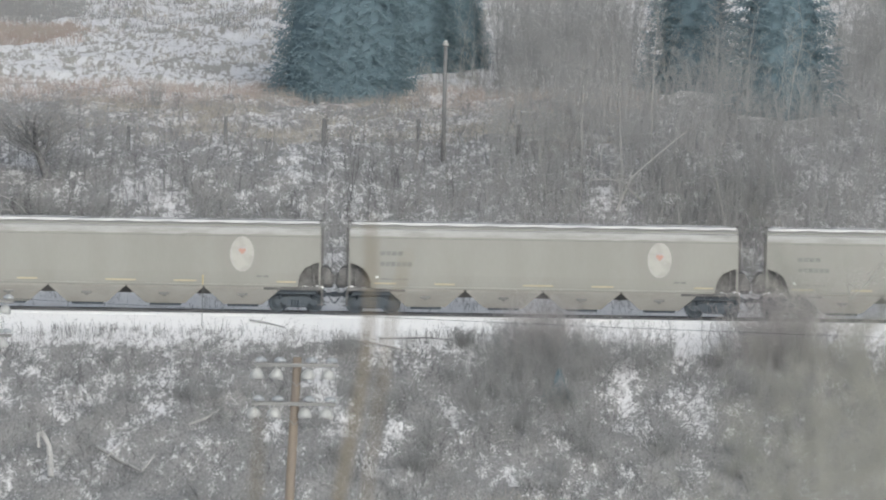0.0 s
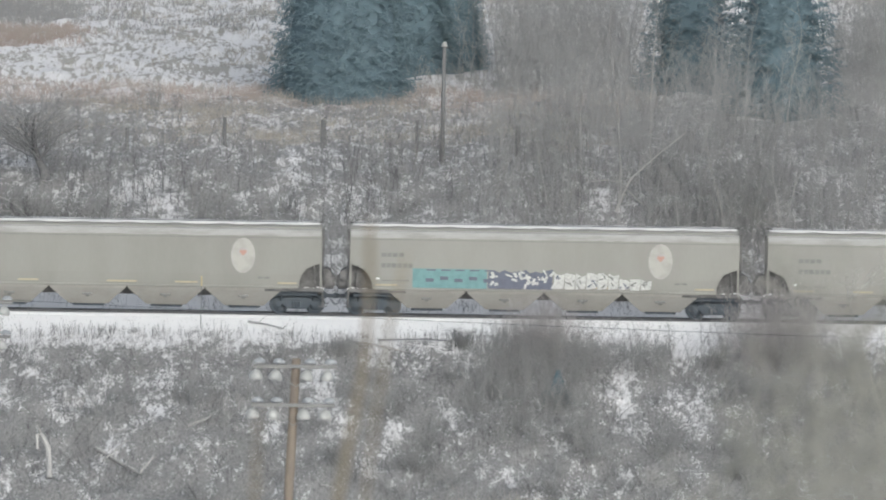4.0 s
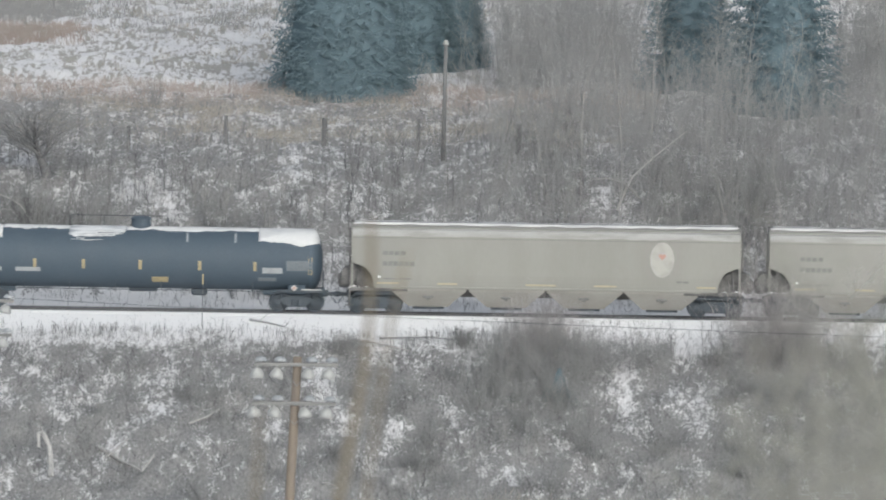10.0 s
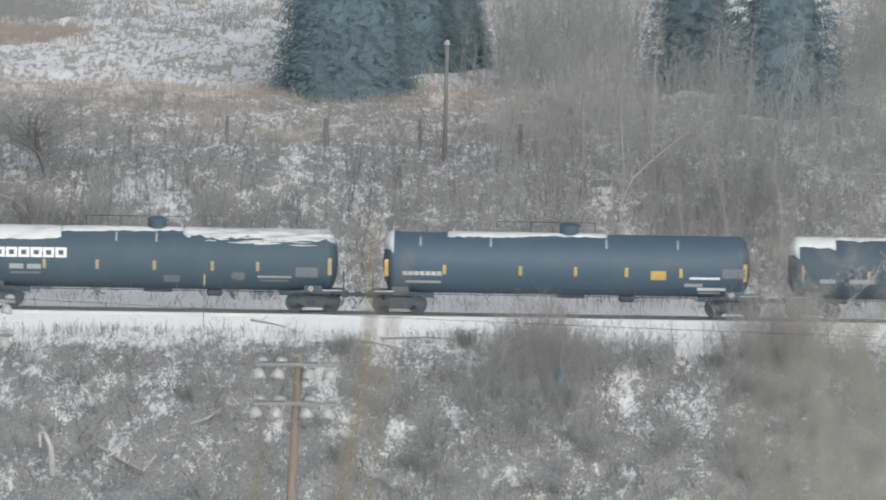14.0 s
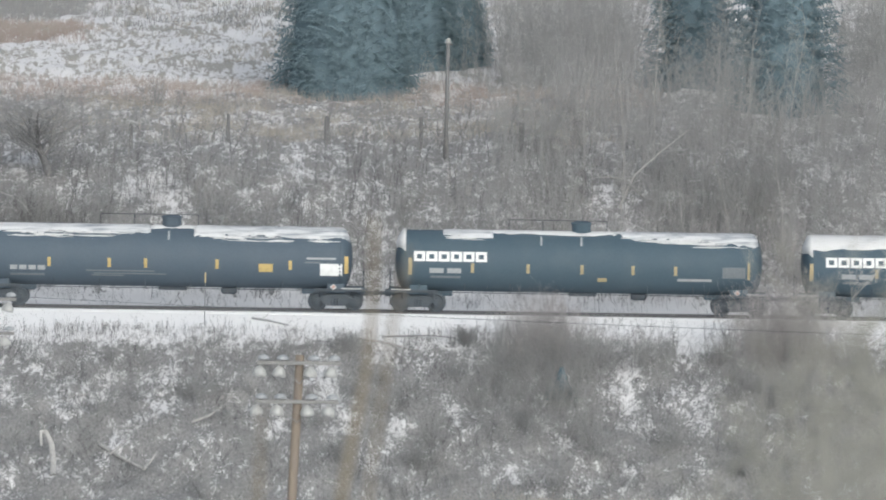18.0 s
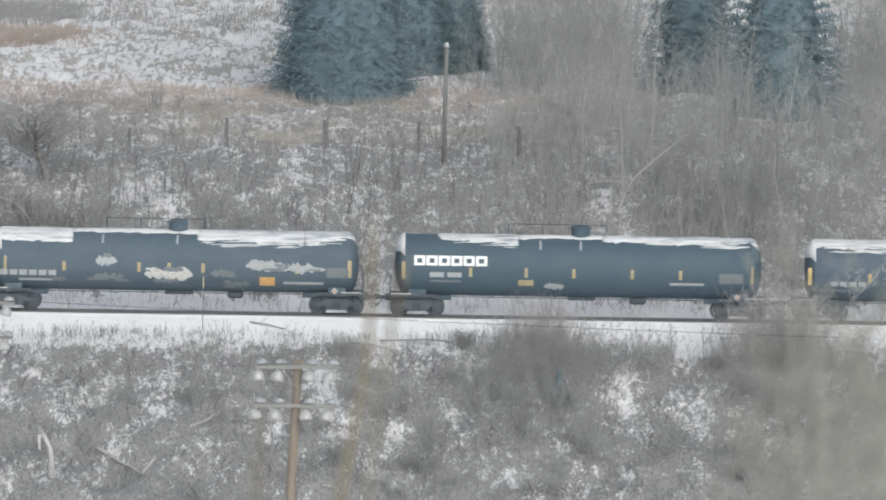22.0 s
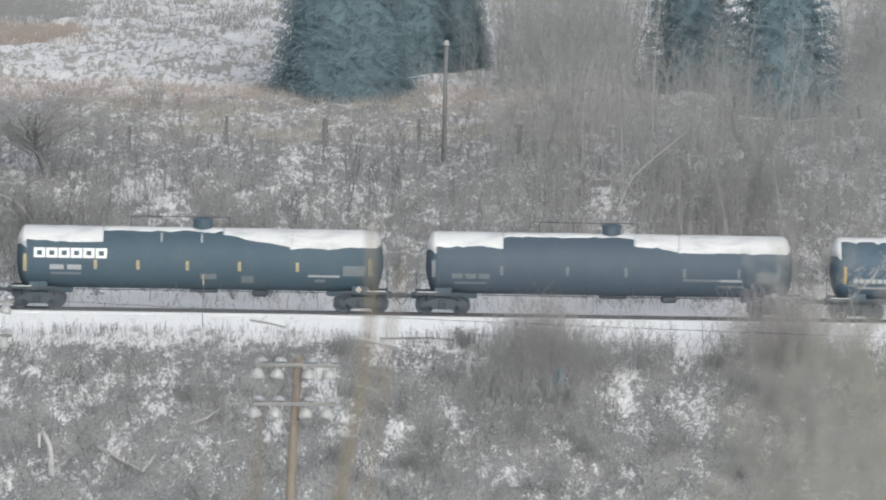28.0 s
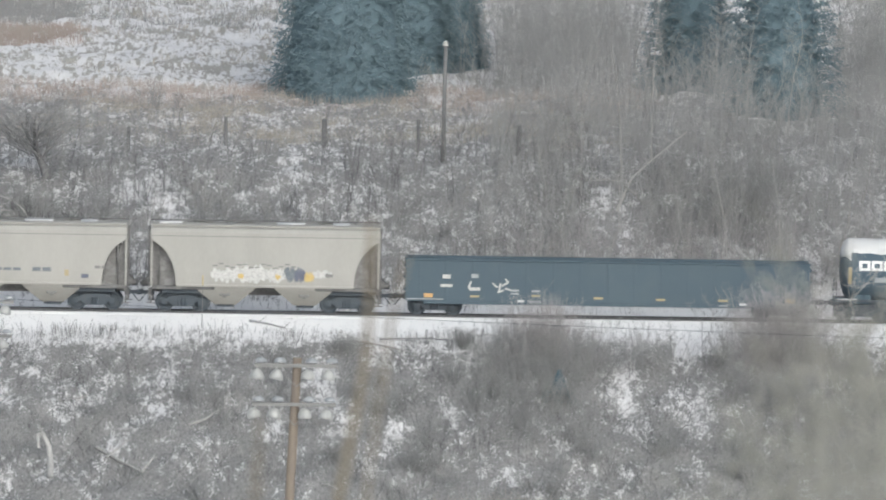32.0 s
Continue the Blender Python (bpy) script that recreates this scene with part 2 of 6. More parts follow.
        cover = math_node("ADD", cover, deep.outputs["Result"])
    snow = ramp(math_node("ADD", math_node("MULTIPLY", cover, 8.0), 0.5), [(0.3, 0.0), (0.68, 1.0)])
    litter = blend(field, blend(ramp(noise_at(7.5, 5, 0.8), [(0.3, 0.0), (0.7, 1.0)]), (0.12, 0.12, 0.122), (0.39, 0.38, 0.367)), (0.37, 0.355, 0.325))
    deep = ramp(y, [(0.216, 0.0), (0.231, 1.0), (0.284, 1.0), (0.292, 0.0)])
    white = blend(deep, blend(noise_at(1.7, 4), (0.64, 0.633, 0.63), (0.77, 0.76, 0.757)), blend(noise_at(1.7, 4), (0.83, 0.825, 0.822), (0.9, 0.895, 0.89)))
    l.new(blend(snow, litter, white), b.inputs["Base Color"])
    bp = n.new("ShaderNodeBump")
    bp.inputs["Strength"].default_value, bp.inputs["Distance"].default_value = 0.6, 0.12
    l.new(noise_at(4.0, 5, 0.65), bp.inputs["Height"])
    l.new(bp.outputs["Normal"], b.inputs["Normal"])
    return m


GROUND = ground_material()

# ---- mesh helpers ----
rng = np.random.default_rng(7)


def mesh_of(name, verts, faces, mat, smooth=False):
    me = bpy.data.meshes.new(name)
    me.from_pydata(verts, [], faces)
    me.materials.append(mat)
    if smooth:
        me.polygons.foreach_set("use_smooth", [True] * len(me.polygons))
    me.update()
    return me


def part(name, bm, mat, parent=None, label="", smooth=False):
    """Links a bmesh as one mesh object under a thing or a part."""
    me = bpy.data.meshes.new(name)
    bmesh.ops.recalc_face_normals(bm, faces=bm.faces)
    bm.to_mesh(me)
    bm.free()
    me.materials.append(mat)
    if smooth:
        me.polygons.foreach_set("use_smooth", [True] * len(me.polygons))
    return shared(name, me, parent, label)


def shared(name, me, parent=None, label="", m=None):
    ob = new(name, me)
    ob.parent = parent
    if m is not None:
        ob.matrix_basis = m
    if label:
        ob["label"] = label
    return ob


def box(bm, x0, x1, y0, y1, z0, z1, bevel=0.0, m=None):
    vs = [bm.verts.new((x, y, z)) for x in (x0, x1) for y in (y0, y1) for z in (z0, z1)]
    fs = [bm.faces.new([vs[i] for i in q]) for q in ((0, 1, 3, 2), (4, 6, 7, 5), (0, 4, 5, 1), (2, 3, 7, 6), (0, 2, 6, 4), (1, 5, 7, 3))]
    if m is not None:
        for v in vs:
            v.co = m @ v.co
    if bevel:
        bmesh.ops.bevel(bm, geom=list({e for f in fs for e in f.edges}), offset=bevel, segments=1, affect="EDGES")
    return bm


def boxed(*a, **k):
    return box(bmesh.new(), *a, **k)


def rod(bm, a, b, r0, r1=None, sides=8):
    """A round bar from a to b."""
    a, b = Vector(a), Vector(b)
    q = (b - a).to_track_quat("Z", "Y")
    r1 = r0 if r1 is None else r1
    rings = []
    for p, r in ((a, r0), (b, r1)):
        rings.append([bm.verts.new(p + q @ Vector((r * math.cos(t), r * math.sin(t), 0))) for t in (2 * math.pi * i / sides for i in range(sides))])
    for i in range(sides):
        j = (i + 1) % sides
        bm.faces.new((rings[0][i], rings[0][j], rings[1][j], rings[1][i]))
    bm.faces.new(rings[0][::-1])
    bm.faces.new(rings[1])
    return bm


def lathe(bm, outline, sides=24, axis="z"):
    """Turns an outline of (radius, height) round an axis."""
    rings = []
    for r, h in outline:
        ring = []
        for i in range(sides):
            t = 2 * math.pi * i / sides
            p = (r * math.cos(t), r * math.sin(t), h)
            ring.append(bm.verts.new({"z": p, "x": (h, p[0], p[1]), "y": (p[0], h, p[1])}[axis]))
        rings.append(ring)
    for a, b in zip(rings, rings[1:]):
        for i in range(sides):
            j = (i + 1) % sides
            bm.faces.new((a[i], a[j], b[j], b[i]))
    bm.faces.new(rings[0][::-1])
    bm.faces.new(rings[-1])
    return bm


def prism(bm, pts, y0, y1):
    """A flat outline of (x, z) with the thickness from y0 to y1."""
    a = [bm.verts.new((x, y0, z)) for x, z in pts]
    b = [bm.verts.new((x, y1, z)) for x, z in pts]
    n = len(pts)
    for i in range(n):
        bm.faces.new((a[i], a[(i + 1) % n], b[(i + 1) % n], b[i]))
    bm.faces.new(a[::-1])
    bm.faces.new(b)
    return bm


def tubes(name, p0, p1, r0, r1, mat, sides=3):
    """One mesh of many thin tapered bars; arrays of ends and radii."""
    p0, p1 = np.asarray(p0, float), np.asarray(p1, float)
    r0, r1 = np.asarray(r0, float)[:, None], np.asarray(r1, float)[:, None]
    k = len(p0)
    d = p1 - p0
    d /= np.linalg.norm(d, axis=1, keepdims=True) + 1e-9
    side = np.where(np.abs(d[:, 2:3]) > 0.9, np.array([[1.0, 0, 0]]), np.array([[0, 0, 1.0]]))
    a = np.cross(d, side)
    a /= np.linalg.norm(a, axis=1, keepdims=True)
    b = np.cross(d, a)
    vs = np.empty((k, 2, sides, 3))
    for s in range(sides):
        t = 2 * math.pi * s / sides + 0.5
        w = a * math.cos(t) + b * math.sin(t)
        vs[:, 0, s], vs[:, 1, s] = p0 + w * r0, p1 + w * r1
    base = (np.arange(k) * 2 * sides)[:, None, None]
    s = np.arange(sides)
    quad = np.stack([s, (s + 1) % sides, (s + 1) % sides + sides, s + sides], 1)[None]
    faces = (base + quad).reshape(-1)
    me = bpy.data.meshes.new(name)
    me.vertices.add(k * 2 * sides)
    me.vertices.foreach_set("co", vs.reshape(-1))
    me.loops.add(len(faces))
    me.loops.foreach_set("vertex_index", faces.astype(np.int32))
    me.polygons.add(k * sides)
    me.polygons.foreach_set("loop_start", np.arange(k * sides, dtype=np.int32) * 4)
    me.polygons.foreach_set("loop_total", np.full(k * sides, 4, dtype=np.int32))
    me.materials.append(mat)
    me.update(calc_edges=True)
    return me


# ---- the ground: one sheet from behind the camera, across the valley, over the railway bench and up the hill ----
PROFILE_Y = [-5000, -1500, -700, -420, -400, -385, -300, -230, -190, -120, -60, -25, -5.4, -1.8, 4.2, 7.4, 9.2, 26, 34, 55, 62, 110, 200, 400, 1500, 5000]
PROFILE_Z = [150, 120, 40, 20.6, 20.3, 19.7, 8, 1, 0, -6, -8, -7.7, -1.0, -0.16, -0.55, -0.5, 0.4, 6.0, 7.2, 9.1, 9.6, 13.9, 24, 50, 130, 170]


def ground_z(x, y):
    x, y = np.asarray(x, float), np.asarray(y, float)
    z = np.interp(y, PROFILE_Y, PROFILE_Z)
    rough = np.clip((np.abs(y) - 7.5) / 5, 0, 1) * np.clip((y + 300) / 60, 0.1, 1)
    z = z + rough * (0.22 * np.sin(0.55 * x + 0.3 * y + 1.0) * np.sin(0.41 * y - 0.2 * x) + 0.1 * np.sin(1.7 * x - 1.1 * y) + 0.07 * np.sin(2.3 * y + 0.9 * x + 2))
    return z + np.clip((np.abs(x) - 60) / 400, 0, 1) * np.clip((np.abs(y) - 12) / 100, 0, 1) * 3 * np.sin(x / 90 + y / 70)


def axis_steps(fine0, fine1, step, far):
    inner = list(np.arange(fine0, fine1 + 1e-6, step))
    grow, up, down = step, [], []
    x = fine1
    while x < far:
        grow *= 1.25
        x += grow
        up.append(min(x, far))
    grow, x = step, fine0
    while x > -far:
        grow *= 1.25
        x -= grow
        down.append(max(x, -far))
    return np.array(down[::-1] + inner + up)


def build_ground():
    xs, ys = axis_steps(-34, 34, 0.42, 4500), axis_steps(-28, 115, 0.42, 4500)
    gx, gy = np.meshgrid(xs, ys)
    gz = ground_z(gx, gy)
    near = (np.abs(gx) < 36) & (np.abs(gy) > 7.0) & (gy < 118) & (gy > -30)
    gz = gz + near * rng.normal(0, 0.035, gx.shape)
    nx, ny = len(xs), len(ys)
    vs = np.stack([gx, gy, gz], -1).reshape(-1, 3)
    i = (np.arange(ny - 1)[:, None] * nx + np.arange(nx - 1)).reshape(-1)
    faces = np.stack([i, i + 1, i + nx + 1, i + nx], 1)
    ob = new("ground", mesh_of("ground", vs.tolist(), faces.tolist(), GROUND, True))
    tagged(ob, "brown littered valley slopes under thin patchy snow", "ground", kind="structure")


build_ground()


def build_track():
    bed = bmesh.new()
    prof = [(-2.6, -0.6), (-1.75, -0.11), (1.75, -0.11), (2.6, -0.6)]
    a = [bed.verts.new((-700, y, z)) for y, z in prof]
    b = [bed.verts.new((700, y, z)) for y, z in prof]
    for i in range(4):
        bed.faces.new((a[i], a[(i + 1) % 4], b[(i + 1) % 4], b[i]))
    bed.faces.new(a[::-1])
    bed.faces.new(b)
    track = part("track_bed", bed, SNOW)
    tagged(track, "railway ballast bed buried under fresh white snow", "railway track", kind="structure")
    section = [(-0.07, -0.19), (0.07, -0.19), (0.07, -0.165), (0.012, -0.14), (0.012, -0.045), (0.036, -0.035), (0.036, -0.004), (0.028, 0), (-0.028, 0),
               (-0.036, -0.004), (-0.036, -0.035), (-0.012, -0.045), (-0.012, -0.14), (-0.07, -0.165)]
    for y in (-0.755, 0.755):
        bm = bmesh.new()
        a = [bm.verts.new((-700, y + p, z)) for p, z in section]
        b = [bm.verts.new((700, y + p, z)) for p, z in section]
        for i in range(len(section)):
            j = (i + 1) % len(section)
            bm.faces.new((a[i], a[j], b[j], b[i]))
        part("rail", bm, RAIL, track, "dark brown steel rail")


build_track()

# ---- railway cars: origin on the rails at the middle of the car, x is the way of travel ----
WHEEL_R = 0.457


def bogie_meshes():
    side = bmesh.new()
    outline = [(-1.08, 0.44), (-1.06, 0.6), (-0.78, 0.64), (-0.4, 0.8), (0.4, 0.8), (0.78, 0.64), (1.06, 0.6), (1.08, 0.44), (0.96, 0.44), (0.72, 0.48),
               (0.42, 0.24), (-0.42, 0.24), (-0.72, 0.48), (-0.96, 0.44)]
    prism(side, outline, -0.09, 0.09)
    for x in (-0.15, 0.0, 0.15):
        lathe_at(side, (x, -0.12, 0.3), 0.07, 0.3)
    for x in (-0.89, 0.89):
        rod(side, (x, -0.17, 0.46), (x, 0.1, 0.46), 0.14, 0.14, 12)
    return side


def lathe_at(bm, p, r, h):
    rod(bm, p, (p[0], p[1], p[2] + h), r, r, 8)


def wheelset_mesh():
    bm = bmesh.new()
    for y, s in ((-0.755, -1), (0.755, 1)):
        ring = [(0.06, 0.075), (0.13, 0.07), (0.16, 0.02), (0.36, 0.0), (0.39, 0.065), (WHEEL_R, 0.065), (WHEEL_R + 0.005, -0.05), (WHEEL_R + 0.03, -0.06), (WHEEL_R + 0.03, -0.085),
                (0.39, -0.085), (0.36, -0.03), (0.16, -0.06), (0.06, -0.07)]
        lathe(bm, [(r, y + s * h) for r, h in ring], 22, "y")
    rod(bm, (0, -1.08, 0), (0, 1.08, 0), 0.075, 0.075, 12)
    for a in range(3):
        box(bm, -0.05, 0.05, -1.13, -1.08, -0.02, 0.02, m=Matrix.Rotation(a * math.pi / 3, 4, "Y"))
    return bm


def mesh_from(name, bm, mat, smooth=False):
    me = bpy.data.meshes.new(name)
    bmesh.ops.recalc_face_normals(bm, faces=bm.faces)
    bm.to_mesh(me)
    bm.free()
    me.materials.append(mat)
    if smooth:
        me.polygons.foreach_set("use_smooth", [True] * len(me.polygons))
    return me


SIDE_FRAME = mesh_from("side_frame", bogie_meshes(), STEEL)
WHEELSET = mesh_from("wheelset", wheelset_mesh(), STEEL)
BOLSTER = mesh_from("bogie", box(box(boxed(-0.24, 0.24, -1.0, 1.0, 0.42, 0.78, 0.04), -0.5, 0.5, -0.35, 0.35, 0.6, 0.8), -0.82, 0.82, -0.88, 0.88, 0.5, 0.98, 0.06), STEEL)
WHEELS = []
CARS = []


def add_bogie(car, x):
    bogie = shared("bogie", BOLSTER, car, "grimy dark steel two-axle bogie", pose(x, 0, 0))
    for y in (-1.0, 1.0):
        shared("side_frame", SIDE_FRAME, bogie, m=pose(0, y, 0, 0, 0, 0 if y < 0 else 180))
    for a in (-0.89, 0.89):
        w = shared("wheelset", WHEELSET, bogie, m=pose(a, 0, WHEEL_R))
        WHEELS.append((w, a))
    return bogie


def add_coupler(car, x_from, x_to):
    s = 1 if x_to > x_from else -1
    bm = bmesh.new()
    box(bm, *sorted((x_from, x_to - s * 0.45)), -0.2, 0.2, 0.72, 1.05, 0.03)
    box(bm, *sorted((x_to - s * 0.5, x_to - s * 0.06)), -0.09, 0.09, 0.78, 0.96, 0.02)
    box(bm, *sorted((x_to - s * 0.16, x_to + s * 0.07)), -0.2 if s > 0 else -0.02, 0.02 if s > 0 else 0.2, 0.74, 1.0, 0.04)
    rod(bm, (x_to - s * 0.3, -0.35, 0.8), (x_to - s * 0.02, -0.3, 0.42), 0.03, 0.03, 6)
    part("coupler", bm, STEEL, car)


def plate(car, name, x, z, w, h, mat, y, label="", tilt=0.0):
    """A thin plate or a painted mark on a flat side; y is the side's face."""
    m = Matrix.Translation((x, 0, z)) @ Matrix.Rotation(radians(tilt), 4, "Y")
    return part(name, boxed(-w / 2, w / 2, y - 0.012, y + 0.004, -h / 2, h / 2, m=m), mat, car, label)


def bars(car, x0, x1, z, h, mat, y, count=1, name="lettering"):
    """Unreadable lettering as a row of bars."""
    bm = bmesh.new()
    w = (x1 - x0) / count
    for i in range(count):
        box(bm, x0 + i * w, x0 + (i + 0.84) * w if count > 1 else x1, y - 0.012, y + 0.004, z - h / 2, z + h / 2)
    return part(name, bm, mat, car)


def ladder(car, x, z0, z1, y, name="ladder", mat=None, width=0.4):
    bm = bmesh.new()
    for s in (-1, 1):
        rod(bm, (x + s * width / 2, y, z0), (x + s * width / 2, y, z1), 0.022, 0.022, 6)
    n = int((z1 - z0) / 0.36)
    for i in range(n):
        z = z0 + 0.15 + i * (z1 - z0 - 0.2) / max(n - 1, 1)
        rod(bm, (x - width / 2, y, z), (x + width / 2, y, z), 0.014, 0.014, 5)
    return part(name, bm, mat or STEEL, car)


def new_car(name, label, category, s, group):
    car = new(name)
    tagged(car, label, category, group)
    CARS.append((car, s))
    return car


def covered_hopper(s, length, top_half, bays, bay_step, bay_top, bay_bottom, truck, mat, group, label, arch, width=1.58, roof=4.29, snow=True):
    """A covered hopper car with curved sides, outlet hoppers below and sloping ends."""
    car = new_car("covered_hopper", label, "hopper car", s, group)
    cut_z, cut_depth, foot = arch
    dark = PALE_RECESS if mat is CEMENT else RECESS

    def end_x(z):
        k = max(0.0, min(1.0, (cut_z - z) / (cut_z - 1.12)))
        return top_half - cut_depth * (1 - (1 - k) ** 2) ** 0.5 if foot else top_half - cut_depth * min(1.0, k * 1.45)

    prof = [(width - 0.06, 1.12), (width - 0.02, 1.5), (width, 1.8), (width, 2.1), (width, 2.4), (width, 2.7), (width, 3.0), (width, 3.45), (width - 0.02, 3.8), (width - 0.1, 3.98),
            (width - 0.32, 4.08), (0.7, roof - 0.02), (0.0, roof)]
    bm = bmesh.new()
    cols = {}
    for side in (-1, 1):
        for e in (-1, 1):
            cols[side, e] = [bm.verts.new((e * end_x(z), side * y, z)) for y, z in prof]
    for side in (-1, 1):
        a, b = cols[side, -1], cols[side, 1]
        for i in range(len(prof) - 1):
            bm.faces.new((a[i], b[i], b[i + 1], a[i + 1]))
    for e in (-1, 1):
        a, b = cols[-1, e], cols[1, e]
        for i in range(len(prof) - 1):
            bm.faces.new((a[i], b[i], b[i + 1], a[i + 1]))
    bm.faces.new((cols[-1, -1][0], cols[-1, 1][0], cols[1, 1][0], cols[1, -1][0]))
    bmesh.ops.remove_doubles(bm, verts=bm.verts, dist=0.001)
    part("body", bm, mat, car)
    # outlet hoppers
    first = -(bays - 1) / 2 * bay_step
    for i in range(bays):
        cx = first + i * bay_step
        bm = bmesh.new()
        rows = []
        for hx, hy, z in ((bay_top, width - 0.08, 1.14), (bay_top * 0.97, width - 0.12, 1.02), (bay_bottom, 0.62, 0.34)):
            rows.append([bm.verts.new((cx + a * hx, b * hy, z)) for a, b in ((-1, -1), (1, -1), (1, 1), (-1, 1))])
        for a, b in zip(rows, rows[1:]):
            for k in range(4):
                bm.faces.new((a[k], a[(k + 1) % 4], b[(k + 1) % 4], b[k]))
        bm.faces.new(rows[-1])
        bm.faces.new(rows[0][::-1])
        bay = part("outlet_hopper", bm, HOPPER_DULL, car, "dusty beige sloping outlet hopper")
        part("outlet_gate", box(boxed(cx - bay_bottom * 0.8, cx + bay_bottom * 0.8, -0.55, 0.55, 0.22, 0.36, 0.03), cx - 0.1, cx + 0.1, -0.8, -0.5, 0.26, 0.33), STEEL, bay)
        bm = bmesh.new()
        rod(bm, (cx - 0.02, -1.16, 0.72), (cx - 0.02, -1.02, 0.8), 0.1, 0.16, 10)
        box(bm, cx - 0.28, cx + 0.24, -1.2, -1.06, 0.72, 0.84, 0.03)
        part("vibrator_bracket", bm, INK, bay)
    part("centre_sill", boxed(-truck + 1.0, truck - 1.0, -0.34, 0.34, 0.74, 1.13, 0.02), RECESS, car)
    # end webs, coloured dark for the shade of the recess
    for side in (-1, 1):
        for e in (-1, 1):
            pts = [(e * (top_half - 0.12), cut_z + 0.1)] + [(e * end_x(z), z) for z in np.linspace(cut_z, 1.13, 9)]
            pts += [(e * (end_x(1.13) + cut_depth * 1.1), 1.13), (e * (end_x(1.13) + cut_depth * 1.0), 1.13 + (cut_z - 1.13) * 0.55)]
            part("end_web", prism(bmesh.new(), pts, side * 0.95 - 0.03, side * 0.95 + 0.03), dark, car, "grey end web, dirt and recess shade in its colour")
    # sill, roof edge and seams
    sill = end_x(1.2)
    for side in (-1, 1):
        part("side_sill", boxed(-sill + 0.05, sill - 0.05, side * (width - 0.09), side * (width + 0.015), 1.1, 1.22, 0.02), mat, car)
        part("roof_rail", boxed(-top_half, top_half, side * (width - 0.3) - 0.05, side * (width - 0.3) + 0.05, 4.08, 4.16, 0.015), mat, car)
        part("seam", boxed(-top_half + 0.02, top_half - 0.02, side * (width + 0.004) - 0.008, side * (width + 0.004) + 0.008, 3.6, 3.63), INK, car)
    # running board with hatches
    bm = bmesh.new()
    for y in (-0.42, 0.42):
        box(bm, -top_half - 0.05, top_half + 0.05, y - 0.11, y + 0.11, roof + 0.06, roof + 0.1)
        for i in range(int(top_half * 2 / 1.6)):
            box(bm, -top_half + 0.5 + i * 1.6, -top_half + 0.56 + i * 1.6, y - 0.1, y + 0.1, roof - 0.04, roof + 0.06)
    part("running_board", bm, RECESS, car)
    for i in range(bays * 2):
        x = (i - bays + 0.5) * bay_step / 2 * 1.02
        part("hatch_cover", boxed(x - 0.42, x + 0.42, -0.27, 0.27, roof - 0.02, roof + 0.07, 0.03), mat, car)
    if snow:
        drifts = ((-1, 1),) if snow is True else snow
        for a, b in drifts:
            n = max(3, int((b - a) * top_half * 3))
            bm = bmesh.new()
            top, low = [], []
            for i in range(n + 1):
                x = (a + (b - a) * i / n) * (top_half - 0.1)
                k = (0.05 + 0.012 * math.sin(i * 1.3) + 0.015 * math.sin(i * 0.37 + s)) * (1 if snow is True else 0.3)
                if i in (0, n):
                    k = 0.02
                ys = [-0.8 + 0.1 * math.sin(i * 0.9 + s), -0.5, 0.0, 0.5, 0.8]
                zs = [roof - 0.01, roof + 0.06 + k * 0.3, roof + 0.085 + k * 0.6, roof + 0.06 + k * 0.3, roof - 0.01]
                top.append([bm.verts.new((x, y, z)) for y, z in zip(ys, zs)])
                low.append([bm.verts.new((x, y, roof - 0.06)) for y in (ys[0], ys[-1])])
            for p, q, lp, lq in zip(top, top[1:], low, low[1:]):
                for j in range(4):
                    bm.faces.new((p[j], q[j], q[j + 1], p[j + 1]))
                bm.faces.new((lp[0], lq[0], q[0], p[0]))
                bm.faces.new((p[4], q[4], lq[1], lp[1]))
                bm.faces.new((lp[1], lq[1], lq[0], lp[0]))
            for p, lp in ((top[0], low[0]), (top[-1], low[-1])):
                bm.faces.new((lp[0], *p, lp[1]))
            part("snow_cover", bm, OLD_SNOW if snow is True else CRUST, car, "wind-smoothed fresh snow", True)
    # ends: slope sheet, platform, ladders, brake gear
    half = length / 2
    for e in (-1, 1):
        xp = e * (half - 0.62)
        x_in = e * (truck - 1.6)
        bm = bmesh.new()
        box(bm, *sorted((xp, x_in)), -0.28, 0.28, 0.82, 1.12, 0.03)
        box(bm, *sorted((xp, e * (half - 1.5))), -1.42, 1.42, 1.02, 1.1, 0.02)
        for y in (-1.42, 1.42):
            box(bm, *sorted((xp, x_in)), y - 0.06, y + 0.06, 0.98, 1.14, 0.02)
            box(bm, xp - 0.04, xp + 0.04, y - 0.05, y + 0.05, 0.42, 1.02)
            box(bm, xp - 0.22, xp + 0.22, y - 0.05, y + 0.05, 0.38, 0.42)
        part("end_platform", bm, RECESS, car, "dirty grey end platform with steps, recess shade in its colour")
        part("shear_plate", boxed(*sorted((e * (truck - 1.05), e * (truck + 1.05))), -1.2, 1.2, 0.8, 1.06, 0.03), STEEL, car)
        for y in (-1.15, -0.55, 0.55, 1.15):
            part("end_strut", rod(bmesh.new(), (e * (half - 1.0), y, 1.1), (e * (top_half - cut_depth * 0.35), y, cut_z - 0.1), 0.06, 0.06, 6), RECESS, car)
        for y in (-1.45, 1.45):
            bm = bmesh.new()
            box(bm, *sorted((e * (top_half + 0.02), e * (top_half - 0.07))), y - 0.05, y + 0.05, 1.1, 3.9)
            part("corner_post", bm, mat, car)
        ladder(car, e * (top_half + 0.09), 0.5, 4.1, -1.3, mat=RECESS, width=0.06)
